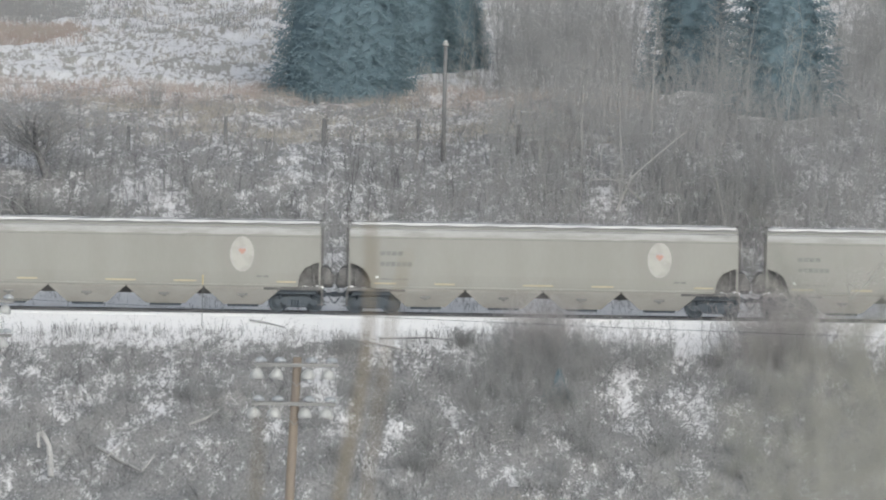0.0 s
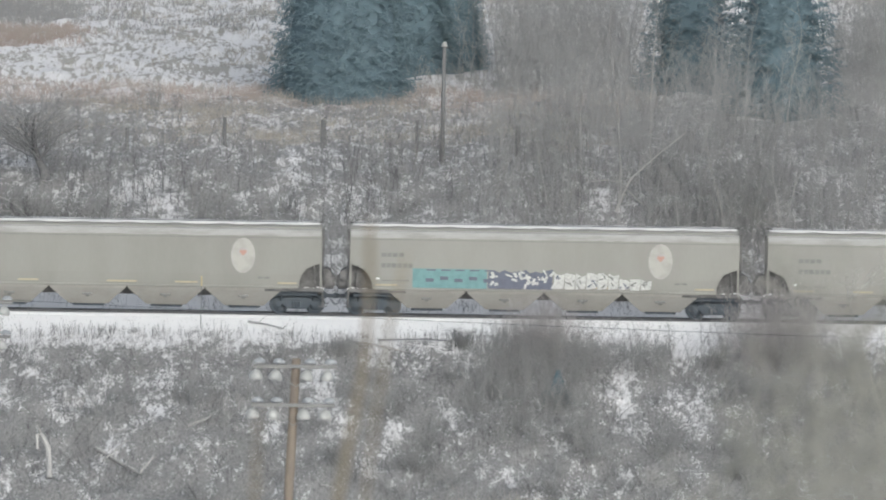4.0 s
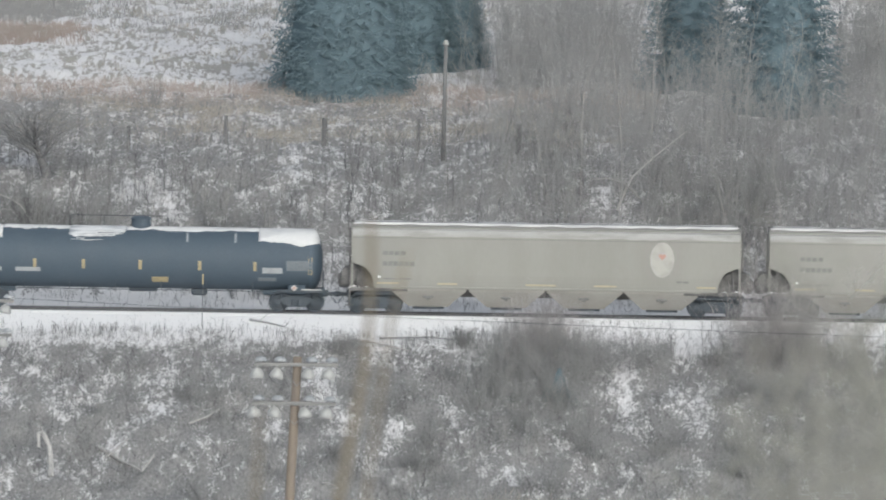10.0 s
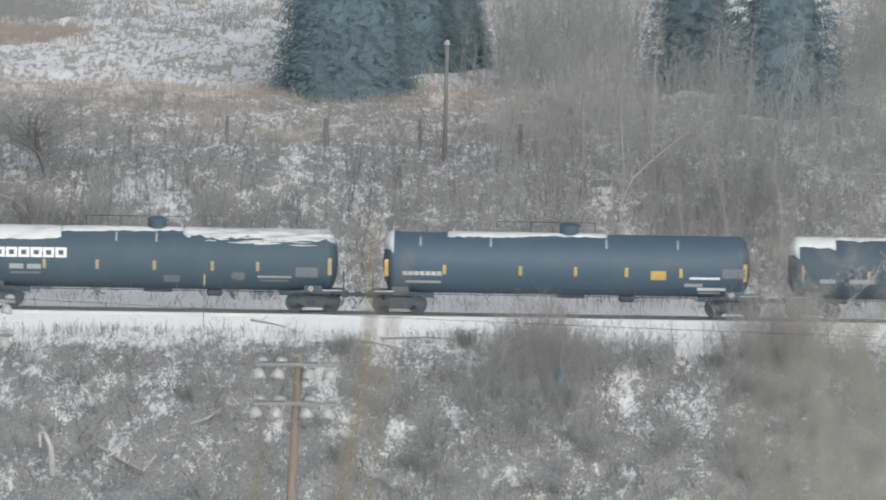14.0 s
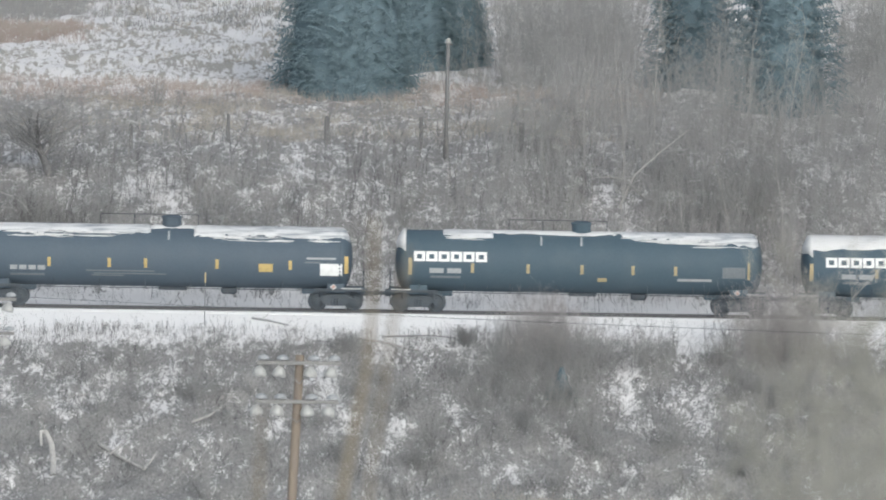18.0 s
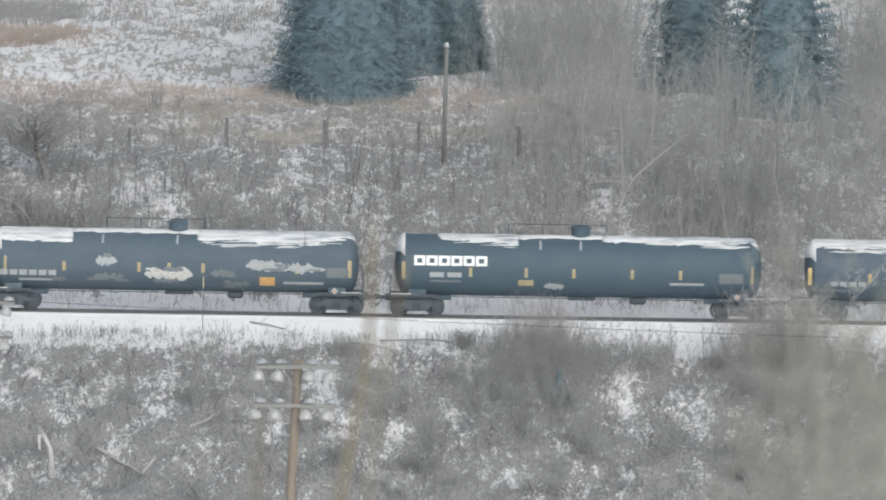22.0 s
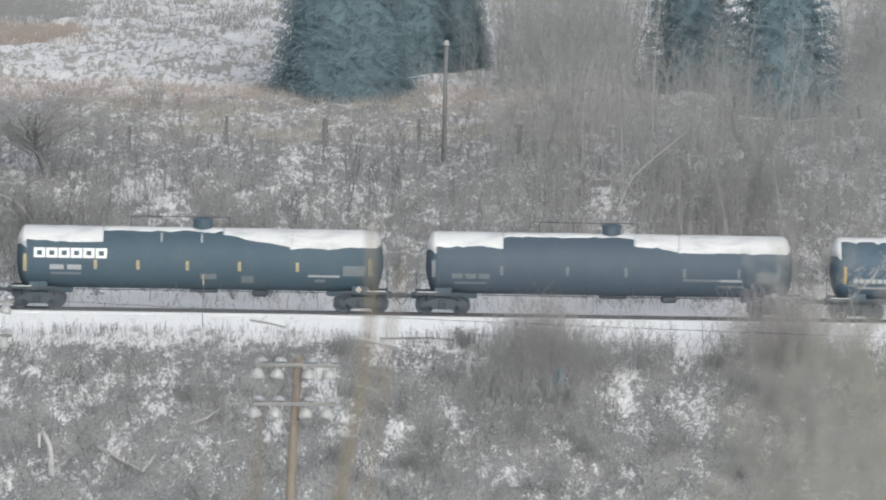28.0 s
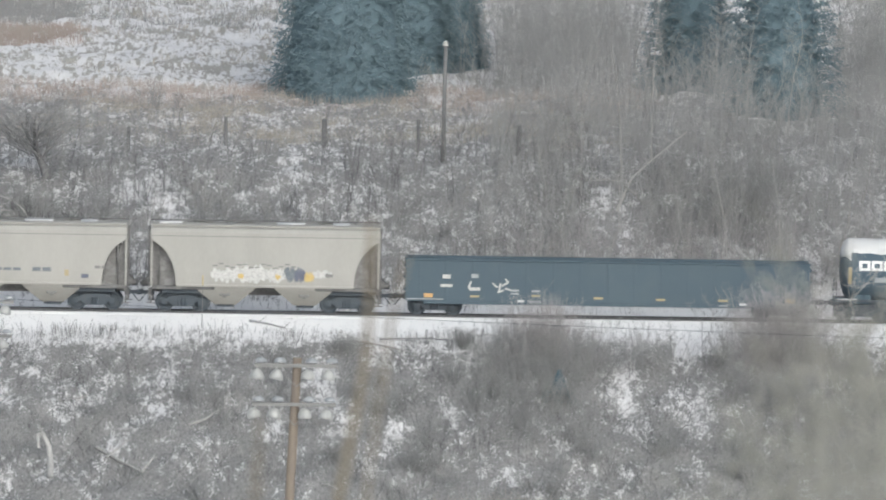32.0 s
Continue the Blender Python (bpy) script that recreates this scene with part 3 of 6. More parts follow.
        if snow is True:
            bm = bmesh.new()
            for q in range(9):
                x = e * (half - 0.75 - 0.09 * q)
                y = -1.25 + 0.31 * q % 2.3
                bmesh.ops.create_icosphere(bm, subdivisions=1, radius=0.16 + 0.05 * math.sin(q * 2.1), matrix=Matrix.Translation((x, y, 1.1)) @ Matrix.Diagonal((1.6, 1.3, 0.5, 1)))
            part("snow_lump", bm, SNOW, car, "lumps of snow lying on the end platform", True)
        rod_bm = rod(bmesh.new(), (e * (half - 0.9), 0.5, 1.5), (e * (half - 0.9), 0.9, 1.5), 0.28, 0.28, 14)
        part("brake_cylinder", rod_bm, STEEL, car)
        size, tall = (0.3, 1.8) if mat is HOPPER else (0.2, 1.35)
        bm = box(bmesh.new(), *sorted((e * (half - 0.8), e * (half - 0.03))), -0.8, 0.8, 1.1, tall, 0.14)
        part("brake_rigging", bm, RECESS, car, "grimy brake rigging on the end platform")
        bm = bmesh.new()
        rod(bm, (e * (half - 0.5), -1.0, tall), (e * (half - 0.5), 1.0, tall), size, size, 14)
        for y in (-1.04, 1.0):
            rod(bm, (e * (half - 0.5), y, tall), (e * (half - 0.5), y + 0.04, tall), size * 0.8, size * 0.8, 14)
        part("air_reservoir", bm, RECESS, car, "grimy round air reservoir on the end platform")
        bm = box(bmesh.new(), *sorted((e * (half - 0.95), e * (half - 0.1))), -0.5, 0.5, 1.06, 1.3, 0.03)
        part("valve_box", bm, STEEL, car)
        add_coupler(car, e * (half - 0.75), e * half)
        add_bogie(car, e * truck)
    return car


def roof_dusting(car, top_half, width, seed):
    """A thin coat of snow on the roof's rounded shoulders, with an uneven lower edge."""
    for side in (-1, 1):
        bm = bmesh.new()
        rings = []
        n = int(top_half * 5)
        for i in range(n + 1):
            x = -top_half + 0.03 + (2 * top_half - 0.06) * i / n
            low = 3.7 + 0.05 * noise.noise((x * 0.7, seed, side)) + 0.04 * noise.noise((x * 2.6, seed, side + 4))
            outer = [(width + 0.002, low), (width + 0.002, low + 0.05), (width - 0.005, 3.82), (width - 0.085, 4.0), (width - 0.3, 4.1)]
            inner = [(width - 0.34, 4.06), (width - 0.14, 3.94), (width - 0.05, 3.8), (width - 0.03, low + 0.05)]
            rings.append([bm.verts.new((x, side * y, z)) for y, z in outer + inner])
        for a, b in zip(rings, rings[1:]):
            for k in range(9):
                bm.faces.new((a[k], b[k], b[(k + 1) % 9], a[(k + 1) % 9]))
        bm.faces.new(rings[0])
        bm.faces.new(rings[-1][::-1])
        part("roof_snow", bm, DUST_SNOW, car, "thin snow dusting the roof shoulder")


LIFTED = set()


def lift_body(car, rise):
    """Raises the body on its springs: what stands over the running gear moves up, the outlets stretch."""
    for ob in car.children_recursive:
        name = ob.name.split(".")[0]
        up = ob.parent
        if ob.type != "MESH" or name in ("wheelset", "side_frame", "bolster", "coupler") or up.name.startswith("bogie") or name.startswith("bogie") or ob.data.name in LIFTED:
            continue
        LIFTED.add(ob.data.name)
        base = ob.matrix_basis.translation.z
        if abs(base) > 0.01:
            ob.location.z += rise * max(0.0, min(1.0, (base - 0.4) / 0.7))
            continue
        for v in ob.data.vertices:
            v.co.z += rise * max(0.0, min(1.0, (v.co.z - 0.4) / 0.7))


PX = 35.44
HOPPER_LABEL = "pale beige four-bay covered hopper car with snowy roof"
for k in range(7):
    label = HOPPER_LABEL if k != 3 else "pale beige covered hopper car with teal and white graffiti"
    car = covered_hopper(3167 + 735.5 * k, 20.75, 9.66, 4, 3.88, 1.93, 0.98, 8.46, HOPPER, "grain hoppers of the train", label, (2.4, 1.12, True))
    roof_dusting(car, 9.66, 1.58, k)
    face = -1.58
    outline = [(5.77 + 0.6 * math.cos(a), 2.72 + 0.88 * math.sin(a)) for a in (2 * math.pi * i / 32 for i in range(32))]
    emblem = part("emblem", prism(bmesh.new(), outline, face - 0.012, face + 0.004), EMBLEM, car, "cream white oval emblem with a small red mark")
    bm = bmesh.new()
    prism(bm, [(5.77 + x * 0.19, 2.87 + z * 0.16) for x, z in ((-1, 0.2), (-0.6, 0.9), (-0.2, 0.5), (0, 1.0), (0.2, 0.5), (0.6, 0.9), (1, 0.2), (0.45, -0.5), (0.1, -1), (-0.1, -1), (-0.45, -0.5))], face - 0.022, face - 0.012)
    part("emblem_mark", bm, RED, emblem)
    bars(car, -8.12, -6.95, 2.86, 0.2, INK, face, 4)
    bars(car, -8.12, -6.5, 2.33, 0.22, INK, face, 6)
    bars(car, 6.5, 7.15, 1.62, 0.1, INK, face, 2)
    bars(car, -8.1, -6.6, 1.58, 0.06, INK, face, 2)
    part("lamp_bracket", boxed(-8.35, -8.2, -1.66, -1.56, 1.62, 1.72, 0.02), WHITE, car)
    for x0, x1 in ((-8.6, -7.2), (-5.6, -4.3), (-1.2, 0.6), (2.2, 3.6), (7.3, 8.55)):
        bars(car, x0 + 0.2, x1 - 0.1, 1.36, 0.09, FAINT, face + 0.02, 1, "reflector_strip")
    if k == 3:
        part("graffiti_block", boxed(-6.55, -2.85, face - 0.012, face + 0.004, 1.24, 2.2), TEAL, car, "teal spray-painted block")
        for i in range(5):
            x = -5.9 + i * 0.72
            part("graffiti_stroke", boxed(x, x + 0.4, face - 0.02, face - 0.012, 1.55 + 0.1 * (i % 2), 1.72 + 0.1 * (i % 2)), DARK_GREY, car)
            part("graffiti_stroke", boxed(x + 0.05, x + 0.5, face - 0.02, face - 0.012, 2.1, 2.17), DARK_GREY, car)
        r2 = random.Random(3)
        for i in range(6):
            x = -2.5 + i * 0.52
            part("graffiti_shadow", prism(bmesh.new(), [(x - 0.3, 1.26), (x + 0.3, 1.24), (x + 0.32, 2.05 + r2.uniform(-0.1, 0.2)), (x, 2.1 + r2.uniform(0, 0.15)), (x - 0.28, 2.05)], face - 0.012, face + 0.004), DARK_GREY, car)
        for i in range(26):
            x = -2.7 + 3.2 * r2.random()
            plate(car, "graffiti_stroke", x, r2.uniform(1.38, 2.08), r2.uniform(0.14, 0.42), r2.uniform(0.07, 0.14), CHALK, face - 0.014, tilt=r2.uniform(-80, 80))
        for i in range(9):
            x = 0.75 + i * 0.54
            h = 0.82 if i < 6 else 0.55
            w = [(x - 0.27, 1.27), (x + 0.2, 1.25 + r2.uniform(0, 0.1)), (x + 0.27, 1.27 + h * r2.uniform(0.8, 1.0)), (x + 0.02, 1.27 + h * r2.uniform(0.75, 1.05)), (x - 0.25, 1.27 + h)]
            part("graffiti_letter", prism(bmesh.new(), w, face - 0.012, face + 0.004), CHALK, car)
            for _ in range(3):
                plate(car, "graffiti_stroke", x + r2.uniform(-0.2, 0.2), 1.27 + h * r2.uniform(0.2, 0.85), r2.uniform(0.12, 0.3), 0.07, INK if i % 3 else DARK_GREY, face - 0.014, tilt=r2.uniform(-80, 80))
    lift_body(car, 0.17)

TANK_R, TANK_Z, TANK_HALF, HEAD = 1.52, 2.53, 9.15, 0.56


def tank_head(x):
    """Radius of the tank's shell at x."""
    d = abs(x) - (TANK_HALF - HEAD)
    return TANK_R if d <= 0 else TANK_R * math.sqrt(max(0.0, 1 - (d / HEAD) ** 2))


def shell_point(x, a, r):
    """A point at angle a from the top, towards the camera's side."""
    return (x, -r * math.sin(a), TANK_Z + r * math.cos(a))


def on_tank(car, name, x, z, w, h, mat, label="", tilt=0.0, pts=None):
    """A mark that follows the tank's curve."""
    bm = bmesh.new()
    n = 4
    front, back = [], []
    for i in range(n + 1):
        zz = z - h / 2 + h * i / n
        c = max(-1.0, min(1.0, (zz - TANK_Z) / TANK_R))
        a = math.acos(c)
        sh = tilt * (i / n - 0.5)
        for r, rows in ((TANK_R + 0.014, front), (TANK_R - 0.01, back)):
            rows.append([bm.verts.new(shell_point(x + sh + q * w / 2, a, r)) for q in (-1, 1)])
    for rows in (front, back):
        for a, b in zip(rows, rows[1:]):
            bm.faces.new((a[0], a[1], b[1], b[0]))
    for k in (0, 1):
        for i in range(n):
            bm.faces.new((front[i][k], front[i + 1][k], back[i + 1][k], back[i][k]))
    for i in (0, n):
        bm.faces.new((front[i][0], front[i][1], back[i][1], back[i][0]))
    return part(name, bm, mat, car, label)


def snow_cap(car, x0, x1, drop0, drop1, rough, seed):
    """Snow on the tank's back: from behind the crest down to a ragged edge, drop metres below the crest."""
    n = max(4, int((x1 - x0) / 0.16))
    bm = bmesh.new()
    rows = []
    for i in range(n + 1):
        f = i / n
        x = x0 + (x1 - x0) * f
        d = drop0 + (drop1 - drop0) * f
        d += rough * (noise.noise((x * 0.55, seed * 7.3, 0.0)) * 0.9 + noise.noise((x * 2.3, seed * 3.1, 5.0)) * 0.6 + noise.noise((x * 6.1, seed * 2.1, 8.0)) * 0.35)
        d = max(0.03, d)
        r = tank_head(x)
        if r < TANK_R * 0.5:
            r = TANK_R * 0.5
        k = r / TANK_R
        a1 = math.acos(max(-0.2, 1 - d / TANK_R)) * min(1.0, k + 0.05)
        thick = 0.015 if i in (0, n) else 0.055 + 0.02 * noise.noise((x, 3.0, seed))
        ring = [bm.verts.new(shell_point(x, -1.0, r + 0.006))]
        for j in range(9):
            a = -0.95 + (a1 + 0.95) * j / 8
            ring.append(bm.verts.new(shell_point(x, a, r + (thick if j < 8 else thick * 0.6))))
        ring.append(bm.verts.new(shell_point(x, a1 + 0.025, r + 0.004)))
        rows.append(ring)
    for a, b in zip(rows, rows[1:]):
        for j in range(10):
            bm.faces.new((a[j], b[j], b[j + 1], a[j + 1]))
    bm.faces.new(rows[0])
    bm.faces.new(rows[-1][::-1])
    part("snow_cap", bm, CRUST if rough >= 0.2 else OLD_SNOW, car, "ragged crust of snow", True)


def snow_streaks(car, x0, x1, drop0, drop1, seed):
    """Thin tongues of wind-blown snow below the cap's edge, drop metres under the crest."""
    r4 = random.Random(seed)
    for _ in range(int((x1 - x0) * 5)):
        f = r4.random()
        w = r4.uniform(0.2, 0.9)
        x = x0 + w + (x1 - x0 - 2 * w) * f
        if abs(x) + w > TANK_HALF - HEAD - 0.03:
            continue
        d = (drop0 + (drop1 - drop0) * f) * (0.5 + 0.75 * r4.random() ** 1.3)
        h = r4.uniform(0.025, 0.09)
        bm = bmesh.new()
        rings = []
        for i in range(9):
            g = i / 8
            k = h * math.sin(math.pi * (0.06 + 0.88 * g)) * r4.uniform(0.5, 1.0)
            dd = d + 0.05 * noise.noise((x + g * 2, seed, 1.0))
            a0, a1 = (math.acos(max(-0.2, 1 - max(0.01, dd + q * k) / TANK_R)) for q in (-0.5, 0.5))
            xx = x - w + 2 * w * g
            rings.append([bm.verts.new(shell_point(xx, a, TANK_R + t)) for a, t in ((a0, 0.004), (a0, 0.028), (a1, 0.028), (a1, 0.004))])
        for p, q in zip(rings, rings[1:]):
            for j in range(3):
                bm.faces.new((p[j], q[j], q[j + 1], p[j + 1]))
        bm.faces.new(rings[0])
        bm.faces.new(rings[-1][::-1])
        part("snow_streak", bm, OLD_SNOW, car)


def head_snow(car, e):
    """Snow clinging to the upper part of one domed end."""
    bm = bmesh.new()
    rows = []
    for i in range(7):
        f = i / 6
        x = e * (TANK_HALF - HEAD + 0.83 * HEAD * math.sin(f * 1.35))
        r = tank_head(x) + 0.03
        w = 1.25 * (1 - 0.35 * f)
        rows.append([bm.verts.new((x + e * 0.03, -r * math.sin(-w + 2 * w * j / 10) * 0.98, TANK_Z + r * math.cos(-w + 2 * w * j / 10))) for j in range(11)])
    for a, b in zip(rows, rows[1:]):
        for j in range(10):
            bm.faces.new((a[j], b[j], b[j + 1], a[j + 1]))
    ext = bmesh.ops.extrude_face_region(bm, geom=bm.faces[:])
    for v in [g for g in ext["geom"] if isinstance(g, bmesh.types.BMVert)]:
        v.co.x += e * 0.03
        v.co.z += 0.03
    part("head_snow", bm, OLD_SNOW, car, "snow stuck to the domed tank end", True)


def tank_car(s, half, truck, mat, label, ticks, tick_mat, snows, seed, logo=None, dome=0.1, bands=(), head=True):
    car = new_car("tank_car", label, "tank car", s, "pressure tank cars of the train")
    bm = bmesh.new()
    outline = []
    for i in range(9):
        a = i / 8 * math.pi / 2
        outline.append((max(0.02, TANK_R * math.sin(a)), -(TANK_HALF - HEAD) - HEAD * math.cos(a)))
    outline += [(TANK_R, x) for x in np.linspace(-TANK_HALF + 1.4, TANK_HALF - 1.4, 9)]
    outline += [(r, -h) for r, h in outline[8::-1]]
    lathe(bm, [(r, h) for r, h in outline], 48, "x")
    bmesh.ops.translate(bm, vec=(0, 0, TANK_Z), verts=bm.verts)
    part("tank", bm, mat, car, "", True)
    # raised weld bands and the jacket's seams
    for x in (-TANK_HALF + HEAD + 0.05, TANK_HALF - HEAD - 0.05):
        bm = bmesh.new()
        for j in range(48):
            a, b = 2 * math.pi * j / 48, 2 * math.pi * (j + 1) / 48
            q = [[bm.verts.new(shell_point(x + dx, t, TANK_R + r)) for dx, r in ((-0.06, 0.0), (-0.05, 0.015), (0.05, 0.015), (0.06, 0.0))] for t in (a, b)]
            for k in range(3):
                bm.faces.new((q[0][k], q[0][k + 1], q[1][k + 1], q[1][k]))
        part("shell_band", bm, mat, car)
    for x in bands:
        on_tank(car, "weld_streak", x, 3.62, 0.1, 0.42, DULL_WHITE, "pale streak down a weld")
    # valve housing, platform and rails on top
    bm = bmesh.new()
    lathe(bm, [(0.52, 0), (0.52, 0.1), (0.47, 0.12), (0.47, 0.44), (0.52, 0.46), (0.52, 0.54), (0.34, 0.6), (0.02, 0.62)], 20)
    bmesh.ops.translate(bm, vec=(dome, 0, TANK_Z + TANK_R - 0.06), verts=bm.verts)
    part("valve_housing", bm, mat, car)
    top = TANK_Z + TANK_R
    bm = bmesh.new()
    box(bm, dome - 1.6, dome + 1.6, 0.77, 1.13, top - 0.32, top - 0.28)
    part("top_platform", bm, mat, car)
    bm = bmesh.new()
    y = 1.1
    rod(bm, (dome - 3.6, y, top + 0.52), (dome + 1.3, y, top + 0.52), 0.02, 0.02, 6)
    for x in (-3.6, -1.9, -0.2, 1.3):
        rod(bm, (dome + x, y, top - 0.45), (dome + x, y, top + 0.52), 0.022, 0.022, 6)
    part("handrail", bm, STEEL, car)
    # side ladder to the platform, running low rail along the side
    bm = bmesh.new()
    rod(bm, (-TANK_HALF + 1.0, -TANK_R - 0.03, 1.02), (TANK_HALF - 1.0, -TANK_R - 0.03, 1.02), 0.02, 0.02, 6)
    for x in np.linspace(-TANK_HALF + 1.2, TANK_HALF - 1.2, 8):
        rod(bm, (x, -TANK_R - 0.03, 1.02), (x, -TANK_R + 0.35, 1.45), 0.018, 0.018, 5)
    part("side_rail", bm, STEEL, car)
    part("bottom_fitting", boxed(-0.5, 0.9, -0.25, 0.25, 0.86, 1.06, 0.05), STEEL, car)
    part("brake_reservoir", boxed(2.6, 3.4, -0.3, 0.3, 0.7, 1.05, 0.1), STEEL, car)
    # ends
    for e in (-1, 1):
        bm = bmesh.new()
        box(bm, *sorted((e * (half - 0.62), e * (truck - 1.7))), -0.3, 0.3, 0.78, 1.12, 0.03)
        box(bm, *sorted((e * (truck - 0.45), e * (truck + 0.45))), -0.95, 0.95, 0.84, 1.35, 0.04)
        part("bolster_saddle", bm, mat, car)
        bm = bmesh.new()
        box(bm, *sorted((e * (half - 0.65), e * (half - 1.3))), -1.4, 1.4, 1.0, 1.06)
        for y in (-1.45, 1.45):
            box(bm, *sorted((e * (half - 0.65), e * (truck - 1.0))), y - 0.04, y + 0.04, 0.98, 1.12)
            box(bm, *sorted((e * (half - 0.7), e * (half - 1.1))), y - 0.04, y + 0.04, 0.38, 0.44)
            for q in (0.72, 1.08):
                rod(bm, (e * (half - q), y, 0.4), (e * (half - q), y, 1.0), 0.02, 0.02, 6)
        part("end_platform", bm, STEEL, car, "dark steel end platform with hanging step")
        bm = bmesh.new()
        for y in (-1.4, 1.4):
            rod(bm, (e * (half - 0.7), y, 1.05), (e * (half - 0.7), y, 2.0), 0.02, 0.02, 6)
        rod(bm, (e * (half - 0.7), -1.4, 2.0), (e * (half - 0.7), 1.4, 2.0), 0.02, 0.02, 6)
        part("end_handrail", bm, STEEL, car)
        bars(car, *sorted((e * (half - 0.75), e * (half - 1.75))), 1.13, 0.05, CHALK, -1.5, 1, "grab_rail")
        add_coupler(car, e * (half - 0.75), e * half)
        add_bogie(car, e * truck)
    for i, x in enumerate(ticks):
        tall = i in (0, len(ticks) - 1)
        on_tank(car, "reflector_strip", x, 2.25 if not tall else 2.3, 0.16 if not tall else 0.19, 0.46 if not tall else 0.85, tick_mat)
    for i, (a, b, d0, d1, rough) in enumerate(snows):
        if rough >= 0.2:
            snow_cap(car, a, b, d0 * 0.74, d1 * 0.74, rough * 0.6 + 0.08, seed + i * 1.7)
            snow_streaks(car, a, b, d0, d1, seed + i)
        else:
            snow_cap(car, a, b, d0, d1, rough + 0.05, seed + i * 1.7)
    if head:
        head_snow(car, -1)
    if logo is not None:
        # the lessor's name as six plain white frames
        for i in range(6):
            x = logo + i * 0.615
            for dz in (-0.18, 0.18):
                on_tank(car, "logo_block", x, 2.8 + dz, 0.56, 0.13, WHITE)
            for dx in (-0.205, 0.205):
                on_tank(car, "logo_block", x + dx, 2.8, 0.15, 0.24, WHITE)
    # placard
    x = truck - 0.1
    bm = bmesh.new()
    prism(bm, [(x - 0.16, 1.2), (x, 1.04), (x + 0.16, 1.2), (x, 1.36)], -1.56, -1.53)
    part("placard", bm, CHALK, car, "white diamond placard")
    bm = bmesh.new()
    prism(bm, [(x - 0.1, 1.2), (x, 1.1), (x + 0.1, 1.2), (x, 1.3)], -1.575, -1.56)
    part("placard_mark", bm, RED, car)
    part("placard_holder", boxed(x - 0.05, x + 0.05, -1.54, -1.3, 0.95, 1.25), STEEL, car)
    return car


def m_of(values):
    return [v / PX for v in values]


def graffiti(car, x, z, w, h, mat, seed, y=None):
    """A sprayed patch with a wavy outline, on the tank's curve or on a flat side."""
    r3 = random.Random(seed)
    bm = bmesh.new()
    n = 18
    rows = []
    for i in range(n + 1):
        f = i / n
        e = min(1.0, 5 * min(f, 1 - f) + 0.25)
        lo, hi = z - h / 2 * e * r3.uniform(0.3, 1.0), z + h / 2 * e * r3.uniform(0.3, 1.1)
        xx = x - w / 2 + w * f
        if y is None:
            ring = []
            for k in range(4):
                a = math.acos(max(-1, min(1, (lo + (hi - lo) * k / 3 - TANK_Z) / TANK_R)))
                ring.append(bm.verts.new(shell_point(xx, a, TANK_R + 0.016)))
        else:
            ring = [bm.verts.new((xx, y - 0.014, lo + (hi - lo) * k / 3)) for k in range(4)]
        rows.append(ring)
    for a, b in zip(rows, rows[1:]):
        for k in range(3):
            bm.faces.new((a[k], b[k], b[k + 1], a[k + 1]))
    ext = bmesh.ops.extrude_face_region(bm, geom=bm.faces[:])
    for v in [g for g in ext["geom"] if isinstance(g, bmesh.types.BMVert)]:
        v.co.y += 0.012
    part("graffiti", bm, mat, car)


def marks(car, rows):
    """Rows of (name, x, z, width, height, material), x in metres from the car's middle."""
    for name, x, z, w, h, mat in rows:
        if name == "splotch":
            graffiti(car, x, z, w, h, mat, int(x * 10) + 90)
        else:
            on_tank(car, name, x, z, w, h, mat)


def stencils(car, x, z, w, h, mat, n):
    for i in range(n):
        on_tank(car, "lettering", x + (i + 0.5) * w / n - w / 2, z, w / n * 0.8, h, mat)


LOGO_LABEL = "weathered black tank car with white block lettering, snow on top"
# car behind the hoppers
c = tank_car(2449, 9.87, 7.86, TANK_BLACK, "weathered black tank car with amber strips, patchy snow on top", m_of((-301, -183, -97, 3, 108, 205, 303)), AMBER,
             ((-8.9, -6.8, 0.45, 0.5, 0.1), (-6.8, -3.4, 0.1, 0.1, 0.1), (-3.5, -0.6, 0.5, 0.3, 0.25), (-0.6, 6.0, 0.1, 0.12, 0.04), (5.95, 9.0, 0.6, 0.62, 0.12)), 1, dome=0.05, bands=(2.4, 4.8))
marks(c, [("lettering", -7.2, 1.95, 0.8, 0.2, DULL_WHITE), ("lettering", -5.5, 1.95, 1.25, 0.2, DULL_WHITE), ("orange_label", 1.07, 1.52, 0.8, 0.26, AMBER), ("data_panel", 8.0, 2.3, 1.3, 0.5, PALE_GREY),
          ("lettering", 6.65, 2.05, 1.0, 0.28, DULL_WHITE), ("lettering", 6.4, 1.6, 0.9, 0.18, PALE_GREY)])
